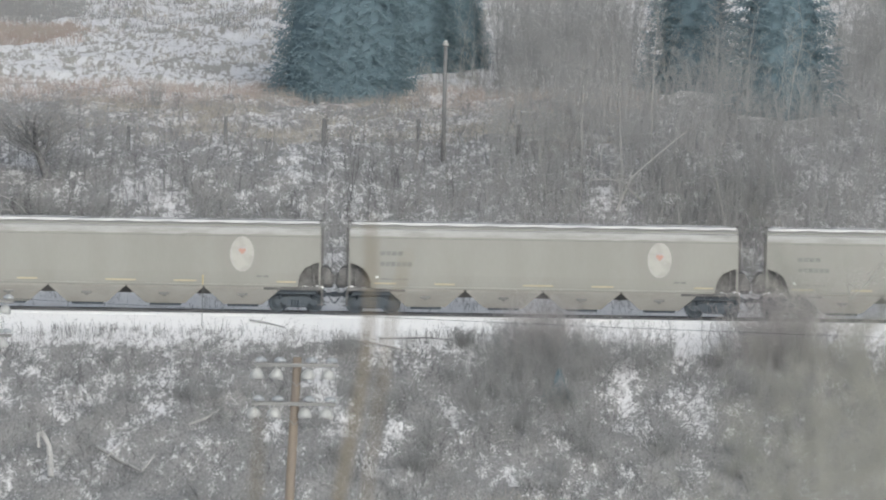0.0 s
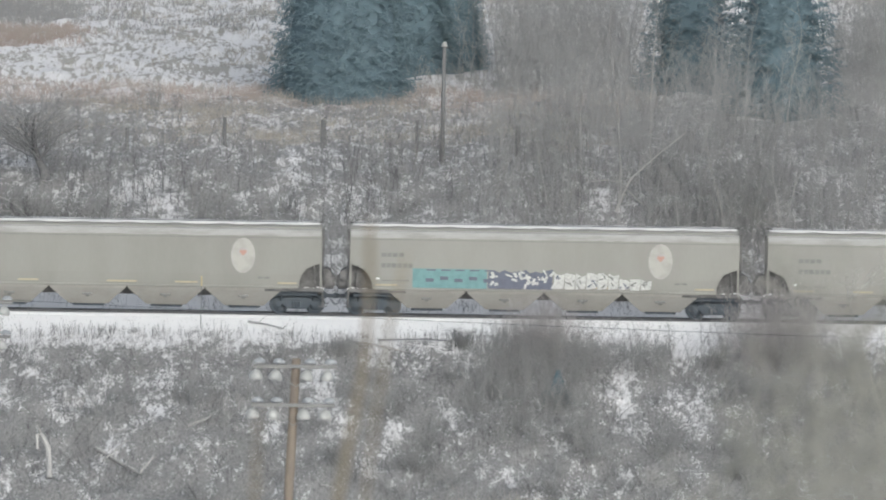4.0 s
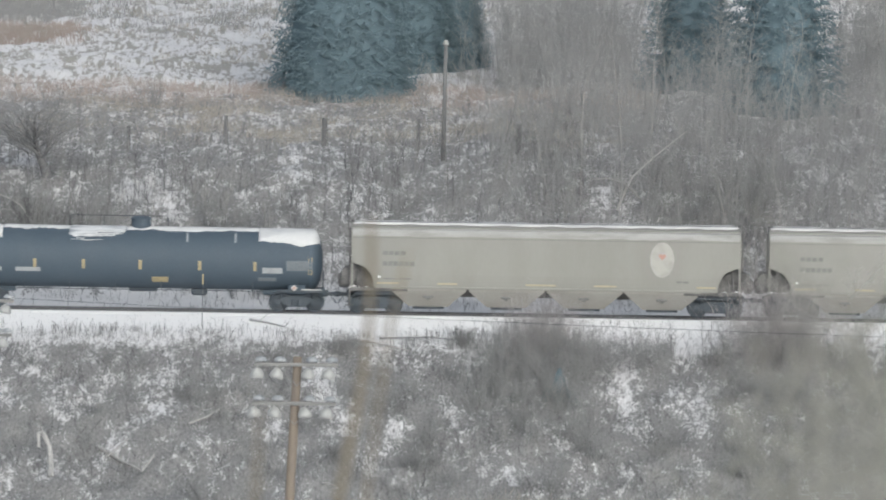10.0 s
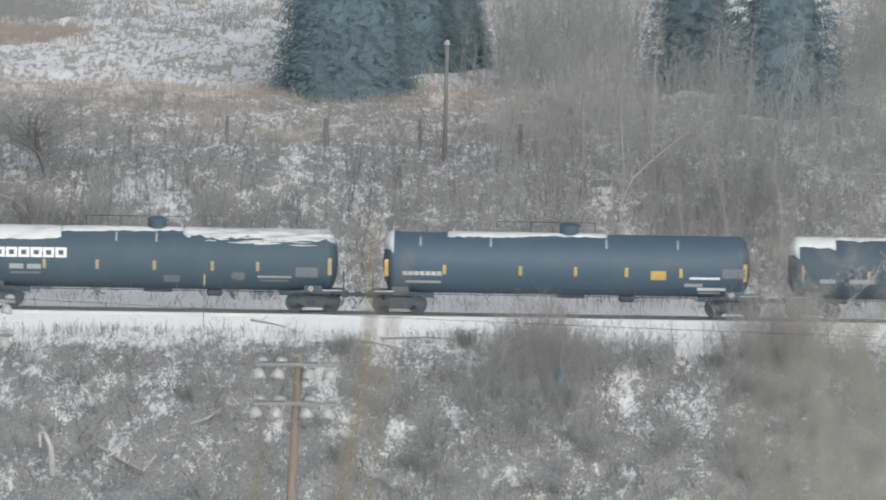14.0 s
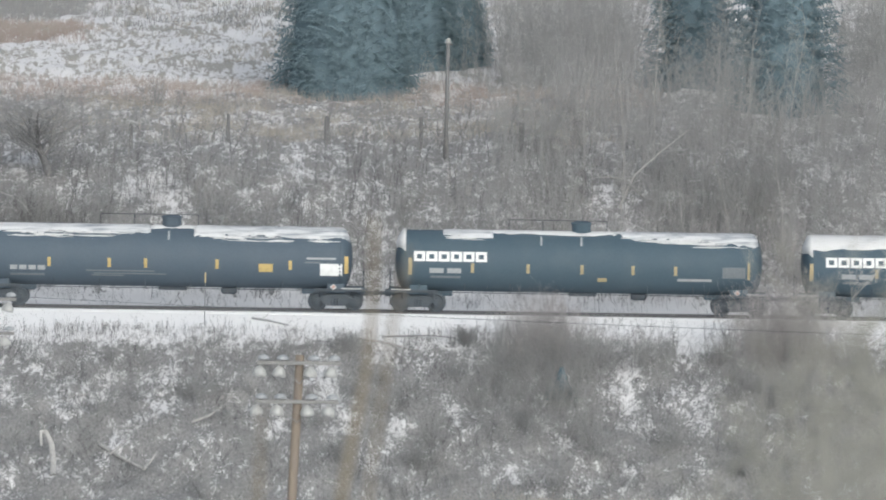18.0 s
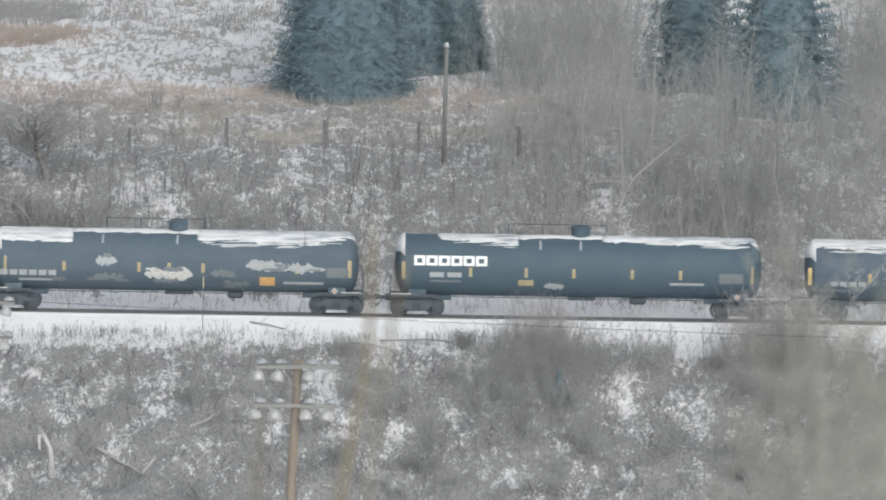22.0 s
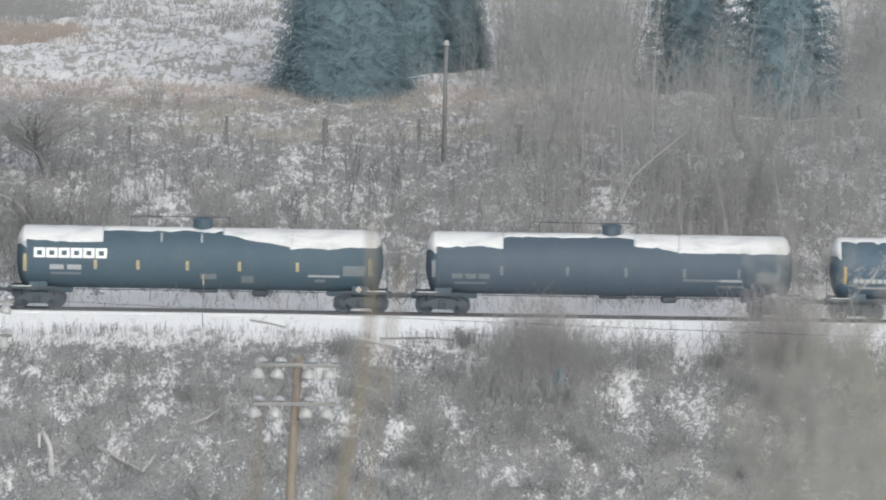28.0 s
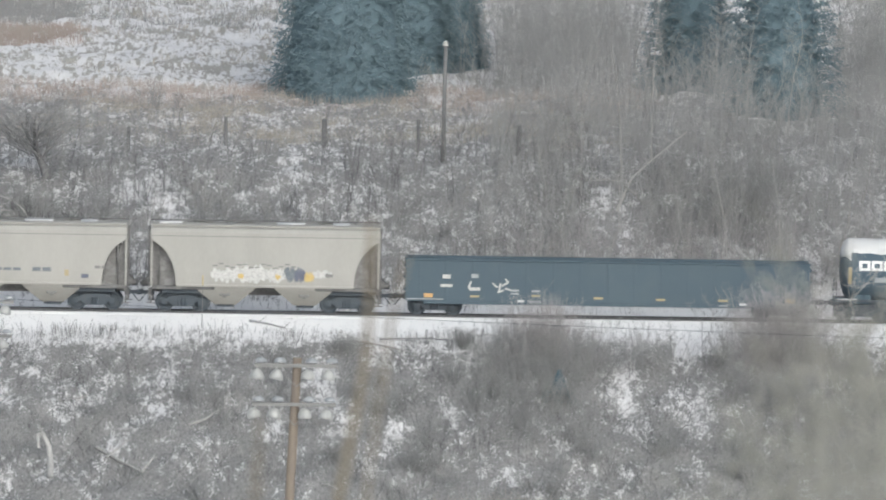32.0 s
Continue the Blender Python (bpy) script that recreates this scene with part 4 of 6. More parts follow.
# blue-black car, almost bare of snow
c = tank_car(1733.8, 10.36, 8.3, TANK_BLUE, "glossy blue-black tank car with bright yellow strips, little snow", m_of((-318, -216, -82, 15, 105, 201, 314)), YELLOW,
             ((-5.95, 0.0, 0.13, 0.16, 0.1), (0.0, 2.0, 0.12, 0.1, 0.04)), 2, dome=0.1, bands=(-7.3, -3.8, 1.95, 5.5))
stencils(c, -7.2, 2.05, 2.0, 0.2, CHALK, 7)
marks(c, [("lettering", -7.15, 1.62, 1.75, 0.12, DULL_WHITE), ("yellow_label", 4.55, 2.12, 0.76, 0.44, YELLOW), ("lettering", 6.85, 2.0, 1.5, 0.1, WHITE), ("lettering", 6.3, 1.65, 0.9, 0.16, DULL_WHITE),
          ("lettering", 7.2, 1.45, 1.4, 0.13, WHITE), ("lettering", 7.1, 1.25, 1.1, 0.1, DULL_WHITE), ("data_panel", 8.3, 2.25, 1.15, 0.46, PALE_GREY)])
LOGO_CARS = [
    (1005.7, 10.13, 7.92, TANK_GREEN, -7.7, (-308, -193, -100, 1, 103, 183, 310), AMBER,
     ((-8.9, -4.65, 0.6, 0.55, 0.12), (-4.65, 1.4, 0.13, 0.13, 0.06), (1.4, 9.0, 0.5, 0.62, 0.3)), (("grey_label", 0.9, 1.58, 0.8, 0.34, PALE_GREY), ("splotch", 4.2, 1.75, 0.7, 0.5, PALE_GREY), ("lettering", 6.0, 1.75, 1.7, 0.1, DULL_WHITE), ("lettering", 6.0, 1.55, 1.4, 0.1, PALE_GREY), ("data_panel", 7.6, 2.0, 1.1, 0.5, PALE_GREY))),
    (288.2, 10.1, 7.98, TANK_GREEN, -7.95, (-298, -188, -90, 5, 95, 170, 300), AMBER,
     ((-6.8, -4.3, 0.3, 0.45, 0.25), (-4.4, 1.8, 0.12, 0.12, 0.05), (1.7, 8.9, 0.25, 0.6, 0.35)), (("amber_label", 1.15, 1.75, 0.45, 0.18, AMBER), ("lettering", 5.75, 1.8, 1.7, 0.12, DULL_WHITE), ("data_panel", 7.7, 2.2, 1.15, 0.55, PALE_GREY))),
    (-1160, 10.05, 8.0, TANK_GREEN, -7.9, (-308, -190, -92, -8, 95, 180, 305), AMBER,
     ((-7.0, -3.0, 0.2, 0.5, 0.3), (-3.0, 1.2, 0.12, 0.1, 0.04), (1.2, 9.0, 0.2, 0.4, 0.3)), (("amber_label", -2.6, 1.75, 0.75, 0.28, AMBER), ("splotch", -1.2, 1.6, 0.95, 0.42, DULL_WHITE), ("lettering", 5.4, 1.8, 1.7, 0.12, DULL_WHITE), ("data_panel", 7.6, 2.1, 1.2, 0.5, PALE_GREY))),
    (-4016.6, 10.05, 8.04, TANK_GREEN, -7.95, (-307, -183, -108, -21, 71, 173, 302), AMBER,
     ((-8.95, -4.8, 0.62, 0.68, 0.05), (-4.8, 1.2, 0.13, 0.13, 0.05), (1.15, 4.6, 0.35, 0.85, 0.12), (4.5, 9.0, 0.85, 0.75, 0.06)), (("grey_label", 0.45, 1.72, 0.8, 0.26, PALE_GREY), ("amber_label", 2.4, 1.6, 0.6, 0.34, PALE_GREY), ("lettering", 6.2, 1.82, 1.55, 0.1, DULL_WHITE), ("lettering", 6.0, 1.58, 0.5, 0.14, PALE_GREY), ("data_panel", 7.7, 2.1, 1.1, 0.5, PALE_GREY))),
]
for i, (s, half, truck, mat, logo, ticks, tm, snows, rows) in enumerate(LOGO_CARS):
    c = tank_car(s, half, truck, mat, LOGO_LABEL, m_of(ticks), tm, snows, 10 + i * 3, logo, bands=(-1.9, 0.1))
    stencils(c, logo + 1.3, 2.1, 1.75, 0.24, DULL_WHITE, 2)
    marks(c, (("lettering", logo + 1.3, 1.78, 1.5, 0.1, PALE_GREY), *rows))
# car with an orange label and a white panel
c = tank_car(-436, 10.4, 8.33, TANK_BLACK, "black tank car with yellow strips, white panel and snowy top", m_of((-316, -210, -104, -40, 86, 215, 314)), OCHRE,
             ((-8.9, -0.9, 0.5, 0.4, 0.3), (-0.9, 1.3, 0.1, 0.1, 0.03), (1.25, 9.0, 0.5, 0.6, 0.3)), 31, dome=0.1, bands=(0.0,))
stencils(c, -7.0, 1.95, 1.85, 0.22, DULL_WHITE, 4)
marks(c, [("lettering", -7.0, 1.6, 1.7, 0.1, PALE_GREY), ("orange_label", 4.85, 2.1, 0.7, 0.4, OCHRE), ("white_panel", 8.1, 2.05, 1.1, 0.6, WHITE), ("lettering", 7.6, 2.6, 1.45, 0.1, DULL_WHITE),
          ("lettering", 7.2, 2.4, 0.8, 0.08, PALE_GREY), ("scuff", -2.4, 1.84, 3.4, 0.06, PALE_GREY), ("scuff", -1.9, 1.7, 3.6, 0.05, PALE_GREY), ("scuff", -3.0, 1.6, 1.6, 0.05, PALE_GREY)])
# car sprayed with graffiti
c = tank_car(-1871.4, 10.05, 8.06, TANK_FADED, "faded grey-black tank car sprayed with pale graffiti, snow on top", m_of((-300, -195, -63, -10, 50, 215, 308)), AMBER,
             ((-8.9, -5.1, 0.55, 0.6, 0.15), (-5.1, 1.2, 0.13, 0.13, 0.05), (1.1, 6.4, 0.6, 0.7, 0.2), (6.4, 9.0, 0.5, 0.35, 0.4)), 37, dome=0.1, bands=(-3.6, 0.1))
stencils(c, -7.3, 1.9, 2.9, 0.26, DULL_WHITE, 6)
marks(c, [("lettering", -6.9, 1.55, 1.7, 0.1, DULL_WHITE), ("orange_label", 4.6, 1.62, 0.75, 0.42, ORANGE), ("data_panel", 8.1, 2.1, 1.1, 0.5, PALE_GREY), ("lettering", 6.4, 1.55, 2.0, 0.12, DULL_WHITE)])


for x, z, w, h, mat, sd in ((-3.4, 2.55, 1.1, 0.75, DULL_WHITE, 1), (-3.3, 1.75, 1.6, 0.5, PALE_GREY, 2), (-0.3, 1.9, 2.5, 0.85, CHALK, 3), (2.4, 2.0, 1.2, 0.5, PALE_GREY, 4), (3.1, 1.45, 1.3, 0.4, PALE_GREY, 5),
                            (4.5, 2.4, 2.0, 0.75, DULL_WHITE, 6), (6.2, 2.3, 1.9, 0.7, DULL_WHITE, 7), (-5.8, 1.6, 0.8, 0.3, PALE_GREY, 8)):
    r5 = random.Random(sd + 50)
    graffiti(c, x, z, w * 0.95, h * 0.9, mat, sd)
    for _ in range(3):
        graffiti(c, x + w * r5.uniform(-0.45, 0.45), z + h * r5.uniform(-0.4, 0.4), w * r5.uniform(0.25, 0.55), h * r5.uniform(0.2, 0.45), r5.choice((mat, PALE_GREY)), r5.randint(0, 999))
# smooth car with a yellow label
c = tank_car(-2579.2, 9.9, 7.8, TANK_BLUE, "dark blue-grey tank car with yellow strips, thin snow on top", m_of((-300, -195, -137, -72, 20, 114, 317)), YELLOW,
             ((-8.7, 8.3, 0.14, 0.14, 0.13),), 43, dome=0.1, bands=(-6.2, -3.0, 0.9, 3.9, 7.0))
stencils(c, -7.0, 2.0, 2.1, 0.2, CHALK, 7)
marks(c, [("lettering", -6.9, 1.65, 1.8, 0.1, DULL_WHITE), ("yellow_label", 1.3, 2.1, 0.76, 0.46, YELLOW), ("lettering", 1.3, 1.65, 0.8, 0.16, PALE_GREY), ("lettering", -0.2, 1.7, 0.75, 0.12, PALE_GREY), ("lettering", 6.0, 1.7, 1.9, 0.13, DULL_WHITE),
          ("lettering", 5.9, 1.5, 1.2, 0.1, DULL_WHITE), ("data_panel", 7.9, 2.2, 1.15, 0.6, PALE_GREY)])
graffiti(c, -1.6, 1.7, 0.95, 0.5, TEAL, 12)
# dull car with deep snow
c = tank_car(-3293.5, 10.3, 8.27, TANK_BLACK, "dull grey-black tank car with deep snow towards both ends", m_of((-310, -190, -74, 29, 132, 228, 300)), PALE_GREY,
             ((-8.9, -5.3, 0.6, 0.65, 0.08), (-5.3, 1.3, 0.13, 0.12, 0.05), (1.2, 3.4, 0.4, 0.7, 0.1), (3.4, 9.0, 0.75, 0.8, 0.06)), 53, dome=0.1)
stencils(c, -6.9, 1.95, 2.0, 0.24, PALE_GREY, 3)
marks(c, [("lettering", -6.9, 1.6, 1.6, 0.1, PALE_GREY), ("lettering", 4.6, 1.9, 1.9, 0.12, PALE_GREY), ("lettering", 6.0, 1.9, 1.2, 0.12, DULL_WHITE), ("lettering", 6.0, 1.6, 1.2, 0.1, PALE_GREY), ("data_panel", 7.9, 2.1, 1.1, 0.5, PALE_GREY)])


def gondola(s):
    car = new_car("gondola_car", "long dark teal gondola car with white stencils, orange reflectors", "gondola car", s, "")
    half, body = 10.62, 10.05
    top, low, w = 2.74, 0.72, 1.46
    for side in (-1, 1):
        part("side_wall", boxed(-body, body, side * w - 0.04, side * w + 0.04, low, top, 0.01), GONDOLA, car)
        part("top_chord", boxed(-body - 0.05, body + 0.05, side * w - 0.1, side * w + 0.1, top - 0.02, top + 0.12, 0.03), GONDOLA, car)
        part("bottom_chord", boxed(-body + 0.9, body - 0.9, side * w - 0.07, side * w + 0.07, low - 0.14, low + 0.02, 0.02), GONDOLA, car)
        for i in range(15):
            x = -body + 0.7 + i * (2 * body - 1.4) / 14
            part("side_post", boxed(x - 0.07, x + 0.07, side * w - 0.05 if side < 0 else side * w, side * w if side < 0 else side * w + 0.05, low, top - 0.02, 0.012), GONDOLA, car)
    for e in (-1, 1):
        part("end_wall", boxed(*sorted((e * body, e * (body - 0.09))), -w, w, low, top + 0.08, 0.01), GONDOLA, car)
        for z in (1.3, 1.9, 2.5):
            part("end_rib", boxed(*sorted((e * body, e * (body + 0.1))), -w + 0.05, w - 0.05, z - 0.08, z + 0.08, 0.02), GONDOLA, car)
        bm = bmesh.new()
        box(bm, *sorted((e * (half - 0.6), e * (body - 3.2))), -0.3, 0.3, 0.72, 1.0, 0.03)
        part("draft_sill", bm, STEEL, car)
        bars(car, *sorted((e * (body - 0.05), e * (body - 1.9))), 0.82, 0.05, DULL_WHITE, -w - 0.045, 1, "grab_rail")
        add_coupler(car, e * (half - 0.7), e * half)
        add_bogie(car, e * 8.57)
    part("floor", boxed(-body + 0.1, body - 0.1, -w + 0.05, w - 0.05, low, low + 0.08), STEEL, car)
    y = -w - 0.058
    for x, z, ww, h, mat in ((-8.0, 1.95, 0.4, 0.2, CHALK), (-8.0, 1.5, 0.6, 0.14, CHALK), (-8.9, 1.0, 0.45, 0.2, ORANGE), (-6.6, 2.0, 0.35, 0.2, DULL_WHITE), (-6.6, 1.35, 0.55, 0.16, CHALK), (-6.6, 0.98, 0.45, 0.1, AMBER),
                             (-4.6, 1.3, 0.4, 0.1, DULL_WHITE), (-4.6, 1.14, 0.4, 0.08, DULL_WHITE), (-3.55, 1.28, 0.42, 0.1, DULL_WHITE), (-3.55, 1.05, 0.42, 0.1, AMBER), (-3.6, 0.75, 0.6, 0.06, DULL_WHITE),
                             (-0.45, 0.98, 0.45, 0.11, AMBER), (2.65, 0.95, 0.45, 0.11, AMBER), (5.75, 0.95, 0.5, 0.11, AMBER), (5.75, 0.7, 0.45, 0.07, DULL_WHITE), (6.75, 0.78, 0.35, 0.12, WHITE), (7.95, 1.3, 0.55, 0.36, PALE_GREY),
                             (9.1, 1.3, 0.5, 0.4, PALE_GREY), (9.1, 0.98, 0.5, 0.2, ORANGE), (-4.3, 0.78, 0.3, 0.1, WHITE)):
        plate(car, "stencil", x, z, ww, h, mat, y)
    for x, z, ww, h, tilt in ((-5.6, 1.55, 0.34, 0.08, 40), (-5.35, 1.45, 0.1, 0.4, 12), (-5.1, 1.6, 0.36, 0.09, -35), (-4.95, 1.36, 0.3, 0.1, 15), (-5.3, 1.25, 0.34, 0.08, -20), (-5.0, 1.78, 0.24, 0.08, 50), (-6.85, 1.55, 0.1, 0.36, 20)):
        plate(car, "graffiti_stroke", x, z, ww, h, CHALK, y, tilt=tilt)
    return car


gondola(-4751.2)
for k, s in enumerate((-5355.2, -5800.2)):
    car = covered_hopper(s, 12.55, 5.67, 2, 3.95, 1.5, 0.55, 4.09, CEMENT, "short hoppers of the train",
                         "short pale beige hopper car with bubbly white graffiti" if k == 0 else "short pale beige hopper car with faded grey stencils", (3.25, 1.25, True), 1.56, 4.26, ((-0.95, -0.75), (0.1, 0.35), (0.6, 0.75)))
    y = -1.56
    if k == 0:
        for x, z, w, h, mat, sd in ((-1.9, 1.72, 1.6, 0.9, CHALK, 21), (-0.7, 1.78, 1.5, 1.0, CHALK, 22), (0.4, 1.72, 1.3, 0.9, CHALK, 23), (1.35, 1.75, 0.9, 0.85, PALE_GREY, 24), (2.85, 1.8, 1.0, 0.45, CHALK, 26)):
            graffiti(car, x, z, w, h, mat, sd, y)
        for x, z, w, h, mat, sd in ((-1.2, 1.65, 0.3, 0.36, OCHRE, 31), (0.65, 1.65, 0.26, 0.36, OCHRE, 32), (2.2, 1.65, 0.5, 0.6, OCHRE, 33), (1.75, 1.75, 0.55, 0.85, DARK_GREY, 34), (3.2, 1.75, 0.4, 0.3, INK, 35)):
            graffiti(car, x, z, w, h, mat, sd, y - 0.016)
        bm = bmesh.new()
        for i in range(14):
            x = -2.6 + i * 0.3
            box(bm, x, x + 0.24, y - 0.03, y - 0.016, 2.14 + 0.1 * math.sin(i * 1.7), 2.2 + 0.1 * math.sin(i * 1.7))
        part("graffiti_outline", bm, INK, car)
    else:
        bars(car, -0.9, 0.5, 1.85, 0.14, PALE_GREY, y, 3)
        bars(car, 1.0, 2.0, 1.85, 0.2, PALE_GREY, y, 2)
        bars(car, 4.1, 5.1, 2.0, 0.14, INK, y, 3)
        plate(car, "stencil", 3.6, 1.55, 0.35, 0.2, DARK_GREY, y)
        plate(car, "reflector_strip", 2.7, 1.7, 0.2, 0.3, AMBER, y)
    lift_body(car, 0.15)


# ---- plants ----
def branch(r, p, d, length, radius, levels, out, droop=0.0, kids=5, split=0.55):
    """A crooked, tapering branch with side twigs; adds (start, end, radius, radius) rows to out."""
    n = max(2, min(4, int(length / 0.4)))
    p, d = np.array(p, float), np.array(d, float)
    step = length / n
    pts = [p]
    for i in range(n):
        d = d + r.normal(0, 0.13, 3) + np.array([0, 0, 0.05 - droop])
        d /= np.linalg.norm(d)
        q = p + d * step
        r0, r1 = radius * (1 - 0.8 * i / n), radius * (1 - 0.8 * (i + 1) / n)
        out.append((p, q, r0, r1))
        p = q
        pts.append(p)
        if levels > 0:
            for _ in range(max(1, round(kids / n + r.uniform(-0.4, 0.4)))):
                side = d * r.uniform(0.5, 1.0) + r.normal(0, 0.6, 3)
                side[2] = abs(side[2]) * 0.8 + 0.1
                side /= np.linalg.norm(side)
                f = 1 - 0.6 * (i + 0.5) / n
                branch(r, p, side, length * split * f * r.uniform(0.6, 1.2), max(radius * 0.45, 0.0045), levels - 1, out, droop, kids, split)


def arrays(rows):
    return [np.array([q[i] for q in rows]) for i in range(4)]


def bush_mesh(seed, height, stems, spread, mat, thick=0.018, kids=11):
    r = np.random.default_rng(seed)
    rows = []
    for _ in range(stems):
        a = r.uniform(0, 2 * math.pi)
        tilt = spread * r.uniform(0.1, 1.0)
        base = (0.25 * math.cos(a) * r.uniform(0, 1), 0.25 * math.sin(a) * r.uniform(0, 1), -0.12)
        branch(r, base, (math.cos(a) * tilt, math.sin(a) * tilt, 1.0), height * r.uniform(0.6, 1.0), thick, 1, rows, kids=kids, split=0.45)
    return tubes("bush", *arrays(rows), mat)


def limb(name, rows, mat, sides=7):
    """One unbroken tapering stem through the rows' ends."""
    pts = [rows[0][0]] + [q[1] for q in rows]
    rad = [rows[0][2] * 1.25] + [q[3] for q in rows]
    vs = [(p[0] + r * math.cos(2 * math.pi * k / sides), p[1] + r * math.sin(2 * math.pi * k / sides), p[2]) for p, r in zip(pts, rad) for k in range(sides)]
    fs = [(i * sides + k, i * sides + (k + 1) % sides, (i + 1) * sides + (k + 1) % sides, (i + 1) * sides + k) for i in range(len(pts) - 1) for k in range(sides)]
    fs.append(tuple(range((len(pts) - 1) * sides, len(pts) * sides)))
    return mesh_of(name, vs, fs, mat, True)


def tree_meshes(seed, height, mat, radius=0.06, bare=0.25, limbs=22, reach=0.22, twig_mat=None, levels=1, wobble=0.045):
    """Trunk and twiggy crown of a bare broadleaf tree."""
    r = np.random.default_rng(seed)
    trunk, crown = [], []
    p, d = np.array([0, 0, -0.2]), np.array([r.normal(0, 0.04), r.normal(0, 0.04), 1.0])
    n = 12
    for i in range(n):
        d = d + np.array([r.normal(0, wobble), r.normal(0, wobble), 0.1])
        d /= np.linalg.norm(d)
        q = p + d * height / n
        r0, r1 = radius * (1 - 0.9 * i / n), radius * (1 - 0.9 * (i + 1) / n)
        trunk.append((p, q, r0, r1))
        if i / n >= bare:
            for _ in range(max(1, limbs // n)):
                a = r.uniform(0, 2 * math.pi)
                f = 1.15 - 0.75 * i / n
                branch(r, q, (math.cos(a), math.sin(a), r.uniform(0.4, 1.1)), height * reach * f * r.uniform(0.6, 1.2), max(0.3 * r0, 0.008), levels, crown, kids=6 if levels > 1 else 10, split=0.45)
        p = q
    return limb("trunk", trunk, mat, 7), tubes("crown", *arrays(crown), twig_mat or mat, 3)


def spruce_meshes(seed, height, reach, density=1.0, layer=0.0, core_size=0.82, inner=0.68):
    """Trunk and needled crown of a spruce: whorls of drooping boughs with hanging sprays."""
    r = np.random.default_rng(seed)
    p0, p1, r0, r1 = [], [], [], []
    n = int(height * reach * 15 * density)
    for _ in range(n):
        z = r.uniform(0.15, 0.36 * height) if r.uniform() < 0.8 else r.uniform(0.34, 0.98) * height
        if layer:
            z = round(z / layer) * layer + r.normal(0, 0.15)
        f = 1 - z / height
        a = r.uniform(0, 2 * math.pi)
        length = max(0.4, reach * f ** 0.75 * r.uniform(0.62, 1.2) if layer else reach * f ** 0.75 * r.uniform(0.84, 1.17))
        steps = max(3, int(length * (1 - inner) / 0.18))
        ax = np.array([math.cos(a), math.sin(a), 0])
        side = np.array([-ax[1], ax[0], 0])
        t = inner + (1.02 - inner) * (np.arange(steps) + 0.5) / steps
        pts = ax * (t * length)[:, None] + np.array([0, 0, 1]) * (z - 0.26 * length * t + 0.22 * length * t ** 2.5)[:, None]
        for k in (-1, 0, 1):
            ln = (0.13 + 0.2 * (1 - t)) * r.uniform(0.7, 1.3, steps)
            way = side * k * 0.8 + ax * 0.55 + np.array([0, 0, -0.25 if k else -0.5])
            p0.append(pts)
            p1.append(pts + way * ln[:, None] + r.normal(0, 0.07, (steps, 3)))
            r0.append(np.full(steps, 0.032))
            r1.append(np.full(steps, 0.01))
    for _ in range(int(90 * reach)):
        z, a = r.uniform(0.1, 0.4) * height * r.uniform(0.05, 1.0), r.uniform(0, 2 * math.pi)
        far = reach * (1 - z / height) ** 0.75
        ax = np.array([math.cos(a), math.sin(a), 0])
        for k in range(5):
            q = ax * (far * (0.88 + 0.05 * k)) + np.array([0, 0, z - 0.26 * far - 0.02 * k * k + 0.03])
            for turn in (-0.7, 0.0, 0.7):
                way = np.array([math.cos(a + turn), math.sin(a + turn), -0.25]) * r.uniform(0.16, 0.34) * (1 - 0.07 * k)
                p0.append(q[None]), p1.append((q + way)[None]), r0.append(np.full(1, 0.03)), r1.append(np.full(1, 0.01))
    trunk = tubes("trunk", [(0, 0, -0.3)], [(0, 0, height)], [0.3], [0.02], BARK, 9)
    # solid core closing the gaps between boughs, its colour toned as their shade
    sides, levels = 90, 110
    vs, fs = [], []
    for i in range(levels + 1):
        z = 0.1 + (height - 0.6) * (i / levels) ** 1.7
        for k in range(sides):
            a = 2 * math.pi * k / sides
            q = reach * (1 - z / height) ** 0.75 * (core_size + 0.045 * noise.noise((math.cos(a) * 2.2, math.sin(a) * 2.2, z * 1.6 + seed)) + 0.025 * noise.noise((math.cos(a) * 7, math.sin(a) * 7, z * 5)) + r.uniform(-0.012, 0.012))
            vs.append((q * math.cos(a), q * math.sin(a), z - 0.25 * q + r.uniform(-0.03, 0.03)))
    for i in range(levels):
        for k in range(sides):
            j = (k + 1) % sides
            fs.append((i * sides + k, i * sides + j, (i + 1) * sides + j, (i + 1) * sides + k))
    core = mesh_of("inner_crown", vs, fs, SHADED_NEEDLE, True)
    return trunk, core, tubes("crown", np.concatenate(p0), np.concatenate(p1), np.concatenate(r0), np.concatenate(r1), NEEDLE)


def plant(name, meshes, x, y, scale, label, category, group="", turn=None, flat=1.0):
    """A thing of one or two meshes, rooted in the ground at x, y."""
    m = Matrix.Translation((x, y, float(ground_z(x, y)))) @ Matrix.Rotation(rng.uniform(0, 6.28) if turn is None else turn, 4, "Z") @ Matrix.Diagonal((scale * flat, scale * flat, scale, 1))
    if len(meshes) == 1:
        ob = new(name, meshes[0])
    else:
        ob = new(name)
        for n, me in zip(("trunk", "crown") if len(meshes) == 2 else ("trunk", "inner_crown", "crown"), meshes):
            shared(n, me, ob)
    ob.matrix_basis = m
    return tagged(ob, label, category, group)


